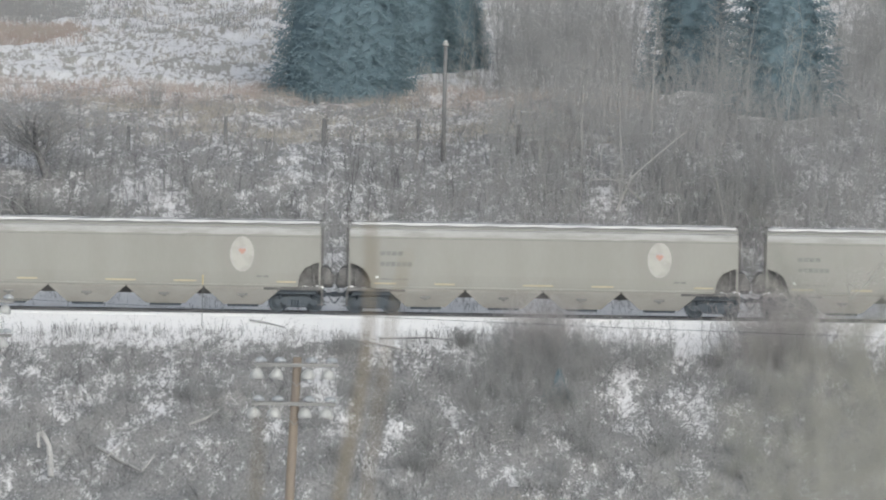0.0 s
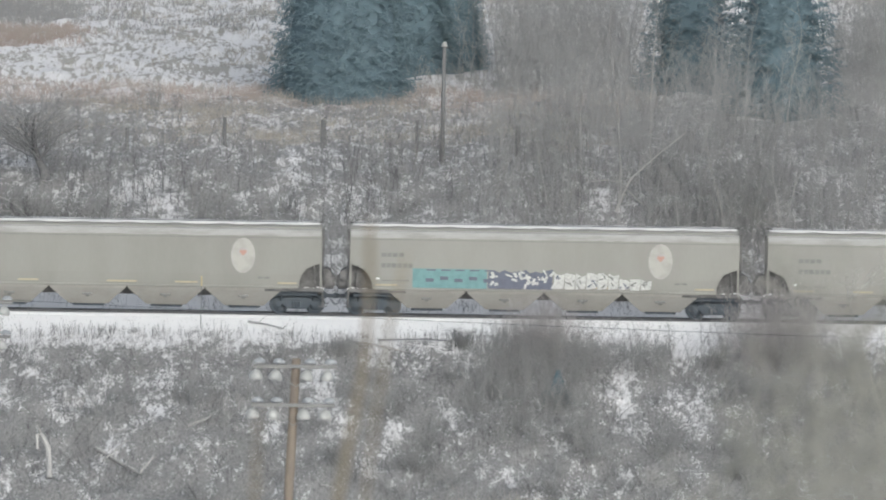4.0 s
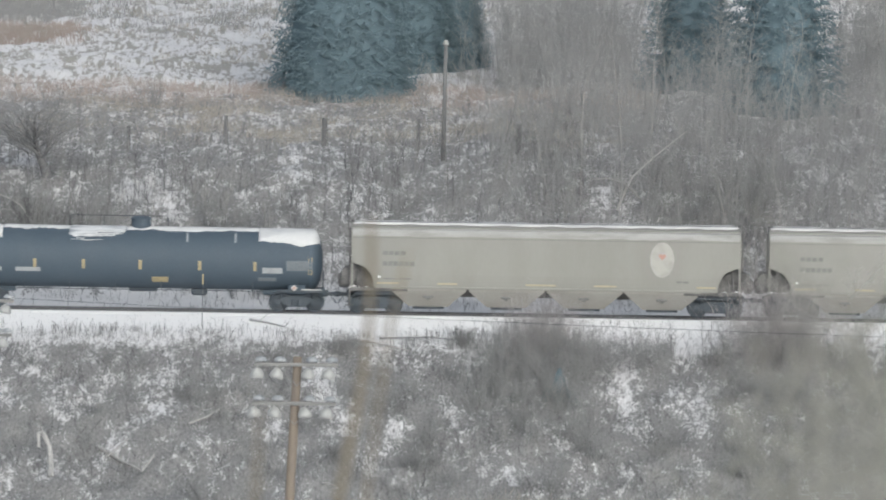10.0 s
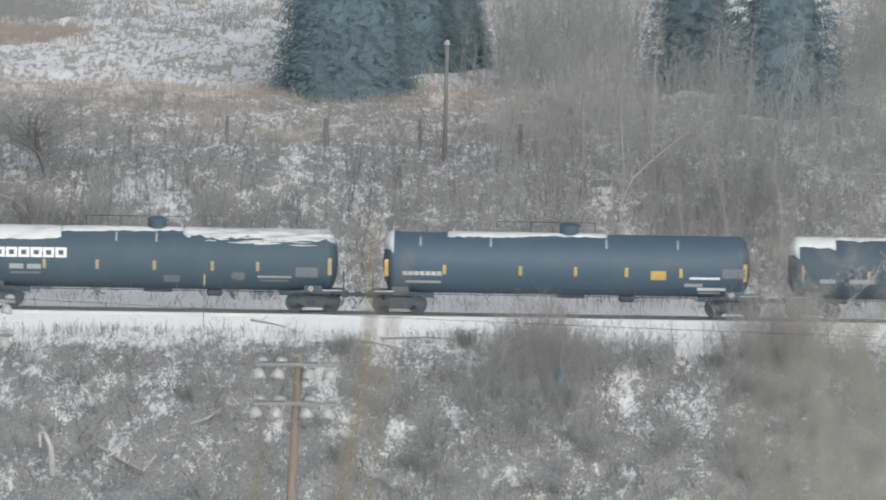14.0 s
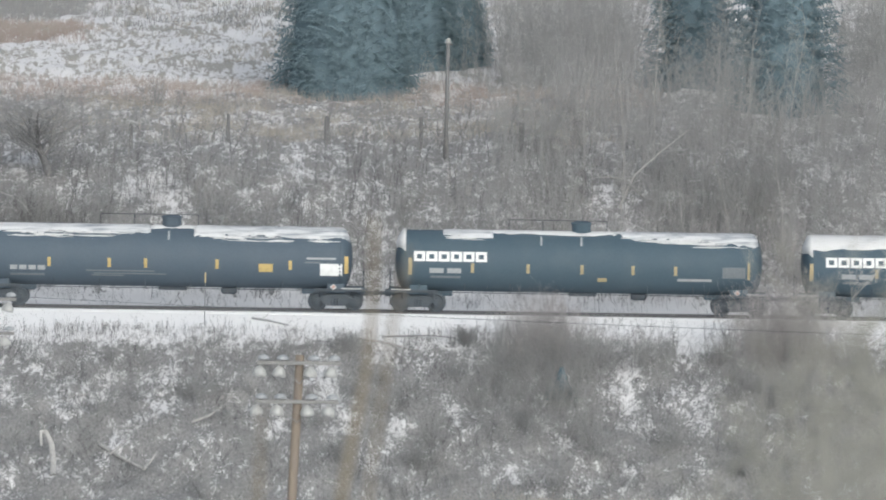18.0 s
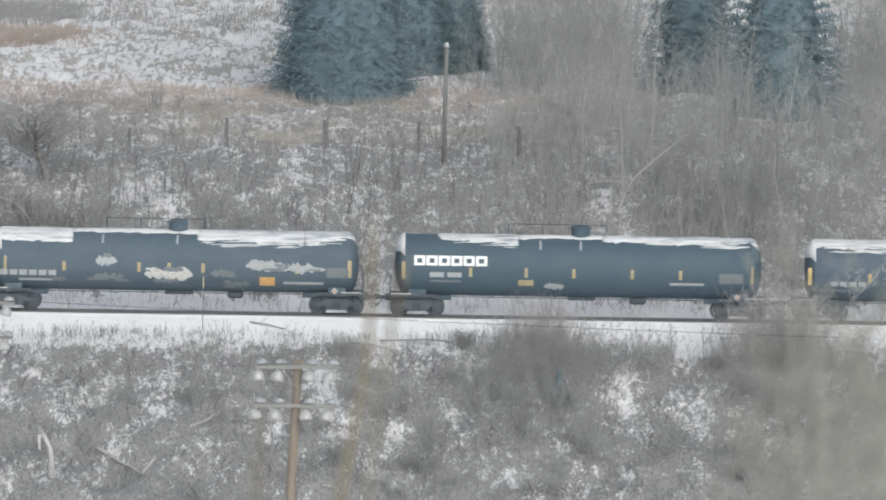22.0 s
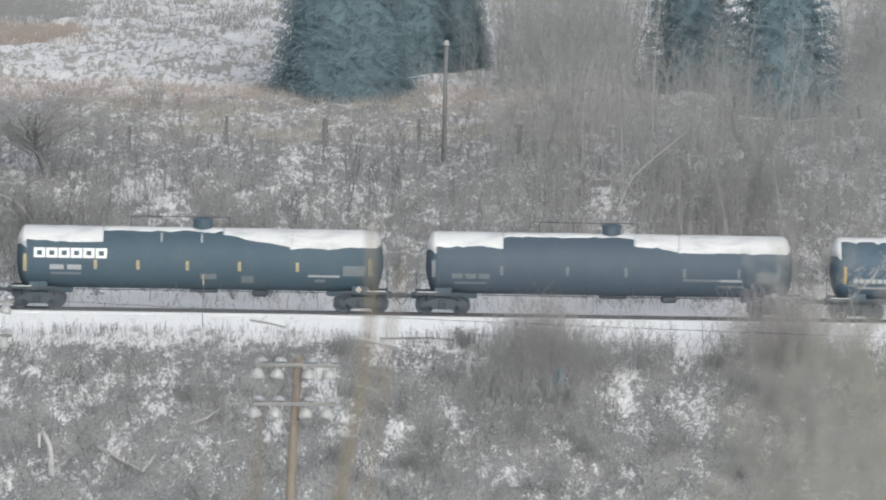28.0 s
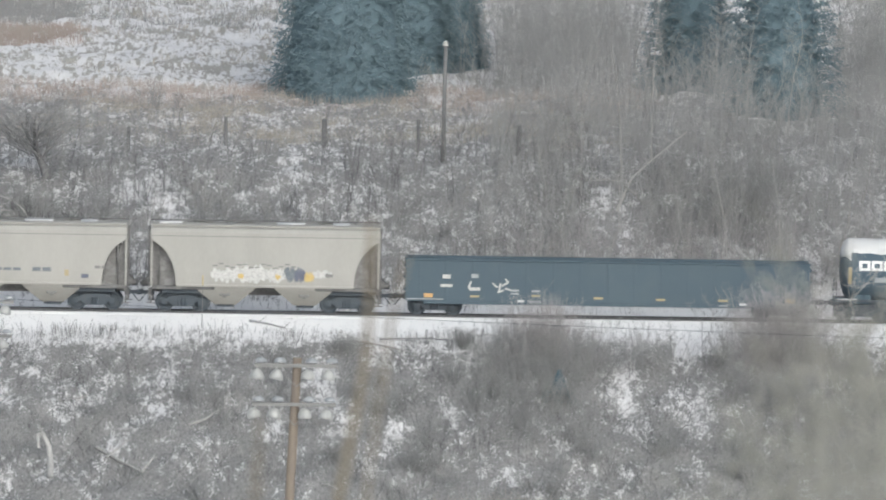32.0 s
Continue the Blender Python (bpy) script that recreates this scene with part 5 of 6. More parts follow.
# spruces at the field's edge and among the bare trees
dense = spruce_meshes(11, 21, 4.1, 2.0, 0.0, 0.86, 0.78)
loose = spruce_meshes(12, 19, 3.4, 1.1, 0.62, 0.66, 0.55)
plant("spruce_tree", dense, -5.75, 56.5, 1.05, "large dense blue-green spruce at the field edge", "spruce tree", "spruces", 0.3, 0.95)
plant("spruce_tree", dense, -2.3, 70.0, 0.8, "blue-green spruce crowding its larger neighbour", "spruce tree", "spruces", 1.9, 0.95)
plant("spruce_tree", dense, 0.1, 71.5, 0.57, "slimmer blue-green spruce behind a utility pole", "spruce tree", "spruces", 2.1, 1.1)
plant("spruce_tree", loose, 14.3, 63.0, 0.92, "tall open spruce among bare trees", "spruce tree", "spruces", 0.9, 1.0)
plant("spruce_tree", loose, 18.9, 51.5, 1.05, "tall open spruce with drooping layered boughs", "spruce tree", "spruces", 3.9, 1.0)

plant("young_spruce", loose, 5.75, -12.3, 0.085, "young blue-green spruce half hidden in brush", "spruce tree", "", 1.2, 3.0)

# bare shrubs on the bank behind the railway
shrubs = [(bush_mesh(20 + i, 2.4 + 0.25 * i, 13, 0.55, BARK),) for i in range(5)]
SHRUB_LABEL = "leafless grey-brown willow bush on the snowy bank"
count = 0
while count < 165:
    x, y = rng.uniform(-31, 31), 8.5 + 42 * rng.uniform(0, 1) ** 1.1
    thick = noise.noise((x * 0.13, y * 0.16, 1.0)) + 0.25 * noise.noise((x * 0.5, y * 0.5, 4.0))
    if thick < rng.uniform(-0.45, 0.15) or drift_at(x, y) > 0.2:
        continue
    low = 0.45 if 20 < y < 46 and x < 4 else 1.0
    plant("willow_bush", shrubs[rng.integers(5)], x, y, rng.uniform(0.55, 1.05) * low, SHRUB_LABEL, "bush", "bushes behind the railway")
    count += 1
# the round-headed bush-tree and the dark thicket near the bend of the bank
bush_tree = tree_meshes(40, 2.7, DARK_BARK, 0.13, 0.25, 110, 0.95, levels=2, twig_mat=BARK, wobble=0.1)
plant("hawthorn_tree", bush_tree, -20.9, 24.2, 1.38, "small spreading leafless tree with a forked trunk", "tree", turn=0.4, flat=1.75)
for x, y, s in ((-22.6, 18.5, 0.9), (-20.9, 18.0, 0.95), (-19.3, 17.4, 0.8), (-18.2, 16.5, 0.7), (-21.8, 17.2, 0.8), (-20.2, 16.8, 0.85), (-22.0, 19.3, 0.8), (13.5, 19.0, 1.25), (14.8, 21.0, 1.3), (12.2, 24.0, 1.2), (16.2, 20.0, 1.2), (17.5, 24.0, 1.3), (11.2, 20.5, 1.1)):
    plant("willow_bush", shrubs[rng.integers(5)], x, y, s, "dense dark leafless bush in a thicket", "bush", "bushes behind the railway", flat=1.2)

# slender bare aspens
aspens = [tree_meshes(50 + i, 8.5 + 1.2 * i, PALE_BARK, 0.042 + 0.004 * i, 0.3, 30, 0.17, wobble=0.085) for i in range(4)]
greys = [tree_meshes(60 + i, 7.0 + i, TWIG_GREY, 0.042, 0.15, 60, 0.27, wobble=0.13) for i in range(3)]
ASPEN_LABEL = "slender leafless aspen with pale bark"
for x, y, s, k in ((5.5, 23.1, 0.9, 0), (7.2, 22.4, 1.0, 1), (9.4, 25.0, 1.0, 2), (11.2, 27.0, 0.95, 3), (-9.0, 14.0, 0.36, 1), (-14.8, 16.0, 0.42, 0), (-16.9, 13.5, 0.45, 2), (-3.4, 15.0, 0.33, 3), (22.0, 22.0, 0.95, 0), (-6.3, 12.5, 0.3, 2)):
    plant("aspen_tree", aspens[k], x, y, s, ASPEN_LABEL, "tree", "slender aspens")
for i in range(6):
    x = 3.0 + 27 * rng.uniform(0, 1)
    y = rng.uniform(20, 52)
    plant("aspen_tree", aspens[i % 4], x, y, rng.uniform(0.55, 0.9), ASPEN_LABEL, "tree", "slender aspens")
for i in range(36):
    x = 4.5 + 25 * rng.uniform(0, 1) ** 0.85
    y = rng.uniform(14, 50)
    plant("alder_tree", greys[i % 3], x, y, rng.uniform(0.5, 0.95), "leafless grey alder in the thicket behind the railway", "tree", "alders of the thicket")
for x, y in ((9.3, 66.0), (11.0, 70.0), (7.4, 68.0), (12.6, 62.0)):
    plant("alder_tree", greys[int(x) % 3], x, y, 1.1, "leafless grey alder at the field edge", "tree", "alders of the thicket")

crooked = [tree_meshes(90 + i, 6.2 + i, PALE_BARK, 0.05, 0.2, 26, 0.27, wobble=0.12) for i in range(2)]
for i, (x, y, s) in enumerate(((8.6, 12.5, 0.95), (10.3, 11.5, 0.85), (12.4, 13.0, 0.9), (14.8, 14.5, 1.05), (6.4, 13.5, 0.8), (17.4, 13.0, 0.95), (20.5, 14.0, 1.0))):
    plant("aspen_tree", crooked[i % 2], x, y, s, "crooked young aspen with pale spreading limbs", "tree", "slender aspens", turn=i * 2.1)
# a leaning aspen with broken, sideways limbs at the foot of the thicket
leaner = new("leaning_aspen")
leaner.matrix_basis = pose(9.06, 21.5, float(ground_z(9.06, 21.5)))
tagged(leaner, "leaning pale aspen with long crooked side limbs", "tree")
rl = np.random.default_rng(71)


def leaning(name, pts, radius):
    rows = []
    p = [np.array(q, float) for q in pts]
    for i, (q0, q1) in enumerate(zip(p, p[1:])):
        f0, f1 = 1 - 0.75 * i / len(p), 1 - 0.75 * (i + 1) / len(p)
        rows.append((q0, q1, radius * f0, radius * f1))
        for _ in range(3):
            k = q0 + (q1 - q0) * rl.uniform(0, 1)
            branch(rl, k, (*(rl.normal(0, 0.8, 2)), 0.7), rl.uniform(0.4, 1.0), radius * 0.3, 1, rows, kids=3)
    shared(name, tubes(name, *arrays(rows), PALE_BARK, 5), leaner)


leaning("trunk", ((0, 0, -0.2), (0.45, 0, 0.9), (0.86, 0, 1.75), (2.0, 0.1, 2.8), (3.7, 0.2, 4.2)), 0.075)
leaning("limb", ((0.3, 0, 0.6), (0.35, -0.1, 1.55), (-0.5, -0.2, 1.65), (-1.55, -0.3, 1.55)), 0.06)
leaning("limb", ((0.35, -0.1, 1.5), (0.75, -0.2, 1.1), (1.45, -0.3, 0.45), (2.6, -0.3, 0.35), (4.0, -0.4, 0.4)), 0.06)

# shrubs on the bank below the railway
bank = [(bush_mesh(80 + i, 1.7 + 0.25 * i, 16, 0.75, BARK, 0.014, 12),) for i in range(4)]
BANK_LABEL = "low leafless grey shrub on the snowy bank below the track"
for x, y, s in ((-5.3, -6.9, 0.5), (-4.6, -7.1, 0.45), (1.1, -6.4, 0.5), (0.4, -6.6, 0.4), (2.5, -12.0, 1.1), (4.1, -16.0, 1.2), (5.6, -13.3, 1.3), (3.2, -10.0, 1.0), (4.9, -9.6, 1.05), (6.6, -9.4, 1.1), (8.2, -9.2, 1.0),
                (9.9, -8.4, 0.85), (3.9, -13.0, 1.2), (5.4, -11.2, 1.2), (4.6, -18.0, 1.1), (6.0, -17.2, 1.1), (-11.7, -13.9, 0.9), (-12.4, -12.9, 0.8), (-10.9, -13.0, 0.8), (-16.3, -15.4, 0.8), (-2.4, -13.6, 0.85),
                (-1.4, -12.2, 0.8), (-2.9, -11.4, 0.7), (13.6, -8.4, 0.9), (15.2, -7.8, 1.0), (16.8, -8.8, 1.1), (18.3, -8.2, 1.15), (14.4, -10.4, 0.9), (17.4, -11.8, 1.1), (-19.9, -9.5, 0.6), (-14.6, -9.3, 0.55), (-9.3, -12.5, 0.7),
                (0.0, -16.1, 0.7), (19.8, -9.5, 1.2), (21.0, -12.0, 1.2), (19.0, -14.0, 1.1), (15.8, -13.2, 1.0)):
    plant("bank_shrub", bank[rng.integers(4)], x, y, s * rng.uniform(0.9, 1.1), BANK_LABEL, "bush", "shrubs below the railway", flat=1.15)
count = 0
while count < 120:
    x, y = rng.uniform(-24, 25), rng.uniform(-26, -7.0)
    thick = noise.noise((x * 0.22, y * 0.25, 9.0)) + 0.3 * noise.noise((x * 0.7, y * 0.7, 2.0)) + 0.02 * x
    if thick < rng.uniform(-0.2, 0.35) or drift_at(x, y) > 0.1:
        continue
    plant("bank_shrub", bank[rng.integers(4)], x, y, rng.uniform(0.3, 0.7) if y > -10 else rng.uniform(0.4, 0.85), BANK_LABEL, "bush", "shrubs below the railway", flat=1.2)
    count += 1


def stalks(name, n, region, height, lean, radius, mat, label, seed, clump=0.35, thin=None):
    """Uncountable stalks, joined: upright stems in clumps over a stretch of ground."""
    r = np.random.default_rng(seed)
    x0, x1, y0, y1 = region
    cx, cy = r.uniform(x0, x1, n // 7), r.uniform(y0, y1, n // 7)
    if thin is not None:
        keep = np.array([noise.noise((a * thin, b * thin, seed)) for a, b in zip(cx, cy)]) > r.uniform(-0.35, 0.25, len(cx))
        cx, cy = cx[keep], cy[keep]
    clear = drift_at(cx, cy) < r.uniform(0.2, 1.5, len(cx))
    cx, cy = cx[clear], cy[clear]
    pick = r.integers(0, len(cx), n)
    x, y = cx[pick] + r.normal(0, clump, n), cy[pick] + r.normal(0, clump, n)
    h = height * r.uniform(0.4, 1.2, n)
    base = np.stack([x, y, ground_z(x, y) - 0.05], 1)
    tip = base + np.stack([r.normal(0, lean, n) * h, r.normal(0, lean, n) * h, h], 1)
    rad = np.full(n, radius)
    me = tubes(name, base, tip, rad, rad * 0.45, mat)
    tagged(new(name, me), label, "weeds", kind="stuff")


def whips(name, n, region, height, radius, twigs, mat, label, seed, thin=0.2, bias=0.0, lean=0.1, heap=False):
    """Uncountable young stems with side twigs, joined; they grow in patches, or in one heap that thins out and drops towards its rim."""
    r = np.random.default_rng(seed)
    x0, x1, y0, y1 = region
    x, y = r.uniform(x0, x1, n), r.uniform(y0, y1, n)
    keep = np.array([noise.noise((a * thin, b * thin, seed)) + 0.4 * noise.noise((a * thin * 4, b * thin * 4, seed + 9)) for a, b in zip(x, y)]) + bias > r.uniform(-0.3, 0.3, n)
    keep &= drift_at(x, y) < r.uniform(0.2, 1.3, n)
    x, y = x[keep], y[keep]
    n = len(x)
    h = height * r.uniform(0.45, 1.15, n)
    if heap:
        off = np.clip(r.normal(0, 0.42, n), -1.3, 1.3)
        x = (x0 + x1) / 2 + off * (x1 - x0) / 2
        h = h * (1 - 0.38 * off ** 2)
    p = np.stack([x, y, ground_z(x, y) - 0.06], 1)
    d = np.stack([r.normal(0, lean, n), r.normal(0, lean, n), np.ones(n)], 1)
    P0, P1, R0, R1 = [], [], [], []
    for i in range(4):
        d = d + np.stack([r.normal(0, 0.12, n), r.normal(0, 0.12, n), np.zeros(n)], 1)
        q = p + d * (h / 4)[:, None]
        P0.append(p), P1.append(q), R0.append(np.full(n, radius * (1 - 0.2 * i))), R1.append(np.full(n, radius * (0.8 - 0.2 * i) + 0.002))
        for _ in range(twigs if i else twigs // 2):
            f = r.uniform(0, 1, n)[:, None]
            b = p + (q - p) * f
            w = np.stack([r.normal(0, 0.5, n), r.normal(0, 0.5, n), r.uniform(0.3, 1.0, n)], 1) * (h * r.uniform(0.08, 0.22, n))[:, None]
            P0.append(b), P1.append(b + w), R0.append(np.full(n, radius * 0.5)), R1.append(np.full(n, radius * 0.32))
        p = q
    tagged(new(name, tubes(name, *(np.concatenate(q) for q in (P0, P1, R0, R1)), mat)), label, "brush", kind="stuff")


whips("willow_thicket", 1900, (-32, 14, 24, 50), 1.0, 0.01, 4, BARK, "low leafless willow whips along the fence line", 28, 0.16, 0.12)
whips("willow_thicket", 2000, (-32, 14, 8, 24), 2.1, 0.011, 4, BARK, "leafless grey willow whips crowding the bank behind the track", 21, 0.16, 0.12)
whips("bare_thicket", 480, (3, 11.5, 55, 80), 7.0, 0.013, 8, TWIG_GREY, "grey leafless thicket between spruces at the field edge", 33, 0.12, 0.6, 0.1)
whips("bare_thicket", 800, (22.5, 33, 48, 75), 7.0, 0.013, 8, TWIG_GREY, "grey leafless thicket beyond the spruces", 34, 0.12, 0.6, 0.1)
whips("willow_thicket", 150, (-24, -18.3, 12.5, 17.5), 1.8, 0.014, 7, DARK_BARK, "dark leafless thicket at the foot of the bank", 45, 0.2, 0.7, 0.25)
whips("willow_thicket", 240, (-23.5, -17, 14, 20), 1.7, 0.013, 6, BARK, "dark leafless thicket low on the bank", 35, 0.2, 0.6, 0.2)
whips("willow_thicket", 170, (-2.4, 5, 57, 70), 1.3, 0.012, 5, TWIG_GREY, "low leafless brush below the spruces", 47, 0.2, 0.4, 0.2)
whips("bare_thicket", 110, (1, 12, 50, 75), 6.0, 0.012, 8, TWIG_GREY, "thin leafless saplings at the field edge", 27, 0.12, 0.25, 0.08)
whips("bare_thicket", 1200, (2, 32, 9, 36), 4.6, 0.014, 8, TWIG_GREY, "dense leafless grey thicket of young trees behind the railway", 22, 0.14, 0.22, 0.1)
whips("bare_thicket", 240, (6, 17, 37, 50), 4.2, 0.013, 8, TWIG_GREY, "grey leafless thicket below the narrower spruce", 50, 0.14, 0.5, 0.1)
whips("bare_thicket", 380, (18.5, 33, 9, 45), 4.2, 0.012, 8, TWIG_GREY, "grey leafless saplings on the snowy bank behind the track", 48, 0.14, 0.35, 0.1)
whips("bare_thicket", 220, (10.5, 18.5, 13, 25), 3.4, 0.015, 8, BARK, "dark dense leafless thicket behind the railway", 29, 0.2, 0.6, 0.15)
whips("bare_thicket", 260, (3.0, 22, 8.6, 12.5), 3.4, 0.012, 7, RED_TWIG, "dark brown leafless brush at the foot of the bank behind the track", 46, 0.15, 0.5, 0.15)
whips("willow_thicket", 520, (-31, 8, 9, 30), 3.0, 0.021, 5, DARK_BARK, "taller dark leafless stems on the bank behind the track", 31, 0.2, 0.2, 0.07)
whips("willow_thicket", 300, (-31, 8, 9, 30), 3.4, 0.021, 5, PALE_BARK, "taller pale leafless stems on the bank behind the track", 32, 0.2, 0.1, 0.07)
whips("bank_brush", 3500, (-24, 26, -25, -7.2), 1.1, 0.009, 4, BARK, "leafless grey brush over the bank below the track", 23, 0.25, 0.08, 0.5)
whips("bank_brush", 3000, (-24, 26, -25, -7.4), 0.9, 0.012, 5, DARK_BARK, "dark leafless stems over the bank below the track", 36, 0.35, 0.0, 0.6)
whips("bank_brush", 1400, (-24, 26, -25, -7.4), 0.85, 0.011, 4, DRIFTWOOD, "bleached dead stems over the bank below the track", 37, 0.35, 0.0, 0.9)
whips("bank_thicket", 450, (2.2, 11.4, -10.5, -6.6), 1.9, 0.01, 8, TWIG_GREY, "feathery leafless willow brush at the edge of the track shoulder", 38, 0.2, 0.6, 0.25)
whips("bank_thicket", 330, (2.4, 7.6, -9.2, -6.6), 2.9, 0.006, 10, RED_TWIG, "tall wispy willow shoots rising over the rail line", 43, 0.3, 0.8, 0.2, True)
whips("bank_thicket", 560, (13.2, 20.0, -9.2, -6.6), 3.6, 0.0062, 10, RED_TWIG, "tall wispy willow shoots beside the track", 44, 0.3, 0.8, 0.2, True)
whips("bank_thicket", 330, (1.2, 7.6, -19, -6.8), 2.3, 0.01, 6, TWIG_GREY, "thick leafless willow brush below the track", 24, 0.2, 0.45, 0.3)
whips("bank_thicket", 480, (11, 26, -20, -7.2), 2.4, 0.011, 6, BARK, "thick leafless brush on the bank among snow", 25, 0.2, 0.35, 0.25)
whips("dry_weeds", 700, (-23, 4, -7.2, -4.5), 0.6, 0.011, 4, BARK, "dead brown weed heads along the track shoulder", 41, 0.5, 0.1, 0.15)
whips("dry_weeds", 900, (-30, 30, 6.9, 9.6), 0.42, 0.011, 4, DARK_BARK, "dark dead weeds in broken rows at the foot of the bank", 49, 0.45, 0.05, 0.5)
whips("bank_thicket", 130, (-5.8, -3.6, -7.7, -6.6), 0.9, 0.008, 8, BARK, "small feathery leafless bush at the edge of the shoulder", 51, 0.3, 0.9, 0.35, True)
whips("bank_thicket", 130, (0.3, 2.1, -6.6, -5.5), 0.9, 0.008, 8, BARK, "small feathery leafless bush at the edge of the shoulder", 52, 0.3, 0.9, 0.35, True)
whips("dry_weeds", 260, (2, 22, -7.0, -4.6), 0.5, 0.011, 4, DARK_BARK, "dead weed heads at the edge of the shoulder", 42, 0.4, 0.0, 0.15)
stalks("dry_weeds", 9000, (-24, 25, -24, -7), 0.55, 0.3, 0.007, BARK, "dead grey weeds poking through snow on the lower bank", 1, 0.3, 0.4)
stalks("dry_weeds", 2600, (-23, 3, -7.4, -4.4), 0.34, 0.12, 0.007, BARK, "rows of dead weed stems along the track shoulder", 2, 0.16, 0.5)
stalks("dry_weeds", 2200, (-25, 25, -5.0, -2.2), 0.1, 0.4, 0.012, BARK, "broken weed tips and litter specks on the snowy shoulder", 12, 0.5)
stalks("dry_weeds", 700, (-26, 26, 7.6, 11.0), 0.5, 0.2, 0.009, BARK, "dead weeds at the foot of the bank behind the track", 8, 0.25, 0.4)
stalks("dry_weeds", 9000, (-31, 31, 7.5, 52), 0.7, 0.25, 0.008, BARK, "dead grey undergrowth on the bank behind the railway", 3, 0.5, 0.25)
stalks("dry_grass", 9000, (-31, 12, 50, 60), 0.6, 0.3, 0.012, RUSSET, "russet dry grass along the edge of the field", 4, 0.5)
stalks("dry_grass", 9000, (-33, 10, 33, 50), 0.55, 0.3, 0.01, GRASS, "tan dry grass on the bench below the field", 5, 0.6, 0.2)
stalks("dry_grass", 5000, (-34, 6, 60, 125), 0.4, 0.4, 0.016, GRASS, "tan grass tufts poking through the snowy field", 6, 0.5, 0.12)
stalks("dry_grass", 3200, (-30, -22.3, 81, 90), 0.55, 0.25, 0.02, RUSSET, "russet grass patch on the snowy field", 9, 0.6)
stalks("dry_grass", 3000, (-31, -22.8, 93, 104), 0.7, 0.25, 0.02, BARK, "grey-brown weed patch on the snowy field", 10, 0.6)
stalks("dry_grass", 1500, (-22, -6, 88, 108), 0.5, 0.3, 0.02, BARK, "scattered grey weeds across the snowy field", 11, 0.6, 0.3)
stalks("dry_grass", 4000, (0, 30, -34, -24), 0.4, 0.3, 0.01, GRASS, "pale grass tips at the foot of the bank", 7, 0.4)


# ---- poles, posts, fallen wood ----
def insulator(bm, x, y, z, k=1.0):
    v0 = len(bm.verts)
    lathe(bm, [(0.03 * k, 0), (0.14 * k, 0.02), (0.16 * k, 0.07 * k), (0.1 * k, 0.12 * k), (0.13 * k, 0.16 * k), (0.08 * k, 0.24 * k), (0.02 * k, 0.27 * k)], 12)
    bm.verts.ensure_lookup_table()
    bmesh.ops.translate(bm, vec=(x, y, z), verts=bm.verts[v0:])


def bell(bm, x, y, z, wide, tall, tilt=0.0):
    """A broad glass dome, open side down, leaning sideways by tilt."""
    v0 = len(bm.verts)
    lathe(bm, [(0.03, 0.03), (0.86 * wide, 0), (wide, 0.1 * tall), (0.96 * wide, 0.4 * tall), (0.76 * wide, 0.7 * tall), (0.42 * wide, 0.92 * tall), (0.04, tall)], 14)
    bm.verts.ensure_lookup_table()
    bmesh.ops.transform(bm, matrix=pose(x, y, z, 0, tilt, 0), verts=bm.verts[v0:])


def line_pole(x, y, top, label):
    """A line pole with two cross-arms, upright insulators and white hanging ones."""
    g = float(ground_z(x, y))
    pole = new("line_pole")
    pole.matrix_basis = pose(x, y, g)
    tagged(pole, label, "utility pole", "line poles")
    h = top - g
    lean = -0.045 * h
    part("post", rod(bmesh.new(), (lean, 0, -0.5), (0, 0, h), 0.15, 0.115, 14), POLE, pole, "", True)
    for z in (h - 0.2, h - 1.22):
        dx = -0.045 * (h - z)
        part("cross_arm", boxed(dx - 1.12, dx + 1.08, -0.19, -0.11, z - 0.05, z + 0.05, 0.01), ARM_WOOD, pole, "grey weathered timber cross-arm")
        for ax in (-1.0, -0.5, 0.32, 0.86):
            bm = bmesh.new()
            bell(bm, dx + ax + 0.06, -0.15, z + 0.08, 0.16, 0.13)
            rod(bm, (dx + ax, -0.15, z), (dx + ax, -0.15, z + 0.12), 0.015, 0.015, 6)
            part("pin_insulator", bm, DULL_WHITE, pole, "grey pin insulator", True)
            bm = bmesh.new()
            bell(bm, dx + ax - 0.05, -0.22, z - 0.36, 0.185, 0.27, 14 * math.sin(9 * ax + 5 * z))
            rod(bm, (dx + ax - 0.06, -0.22, z - 0.1), (dx + ax, -0.15, z), 0.015, 0.015, 6)
            part("hanging_insulator", bm, GLASS_WHITE, pole, "white bell-shaped insulator", True)
        for s in (-1, 1):
            part("arm_brace", rod(bmesh.new(), (dx, -0.14, z - 0.55), (dx + s * 0.5, -0.15, z - 0.05), 0.012, 0.012, 6), ARM_WOOD, pole)
    return pole


line_pole(-3.75, -190, 9.24, "brown timber line pole with two cross-arms of white insulators")
line_pole(-13.87, -160, 9.16, "brown timber line pole farther along the wire line")
line_pole(23.5, -160, 8.6, "brown timber line pole carrying the thin wire")
wire = []
a, b = np.array([-12.9, -160.15, 9.05]), np.array([22.5, -160.15, 8.15])
for i in range(24):
    q = [a + (b - a) * f - np.array([0, 0, 4 * 0.12 * f * (1 - f)]) for f in (i / 24, (i + 1) / 24)]
    wire.append((q[0], q[1], 0.007, 0.007))
tagged(new("overhead_wire", tubes("overhead_wire", *arrays(wire), STEEL, 5)), "thin dark overhead wire strung between line poles", "wire")

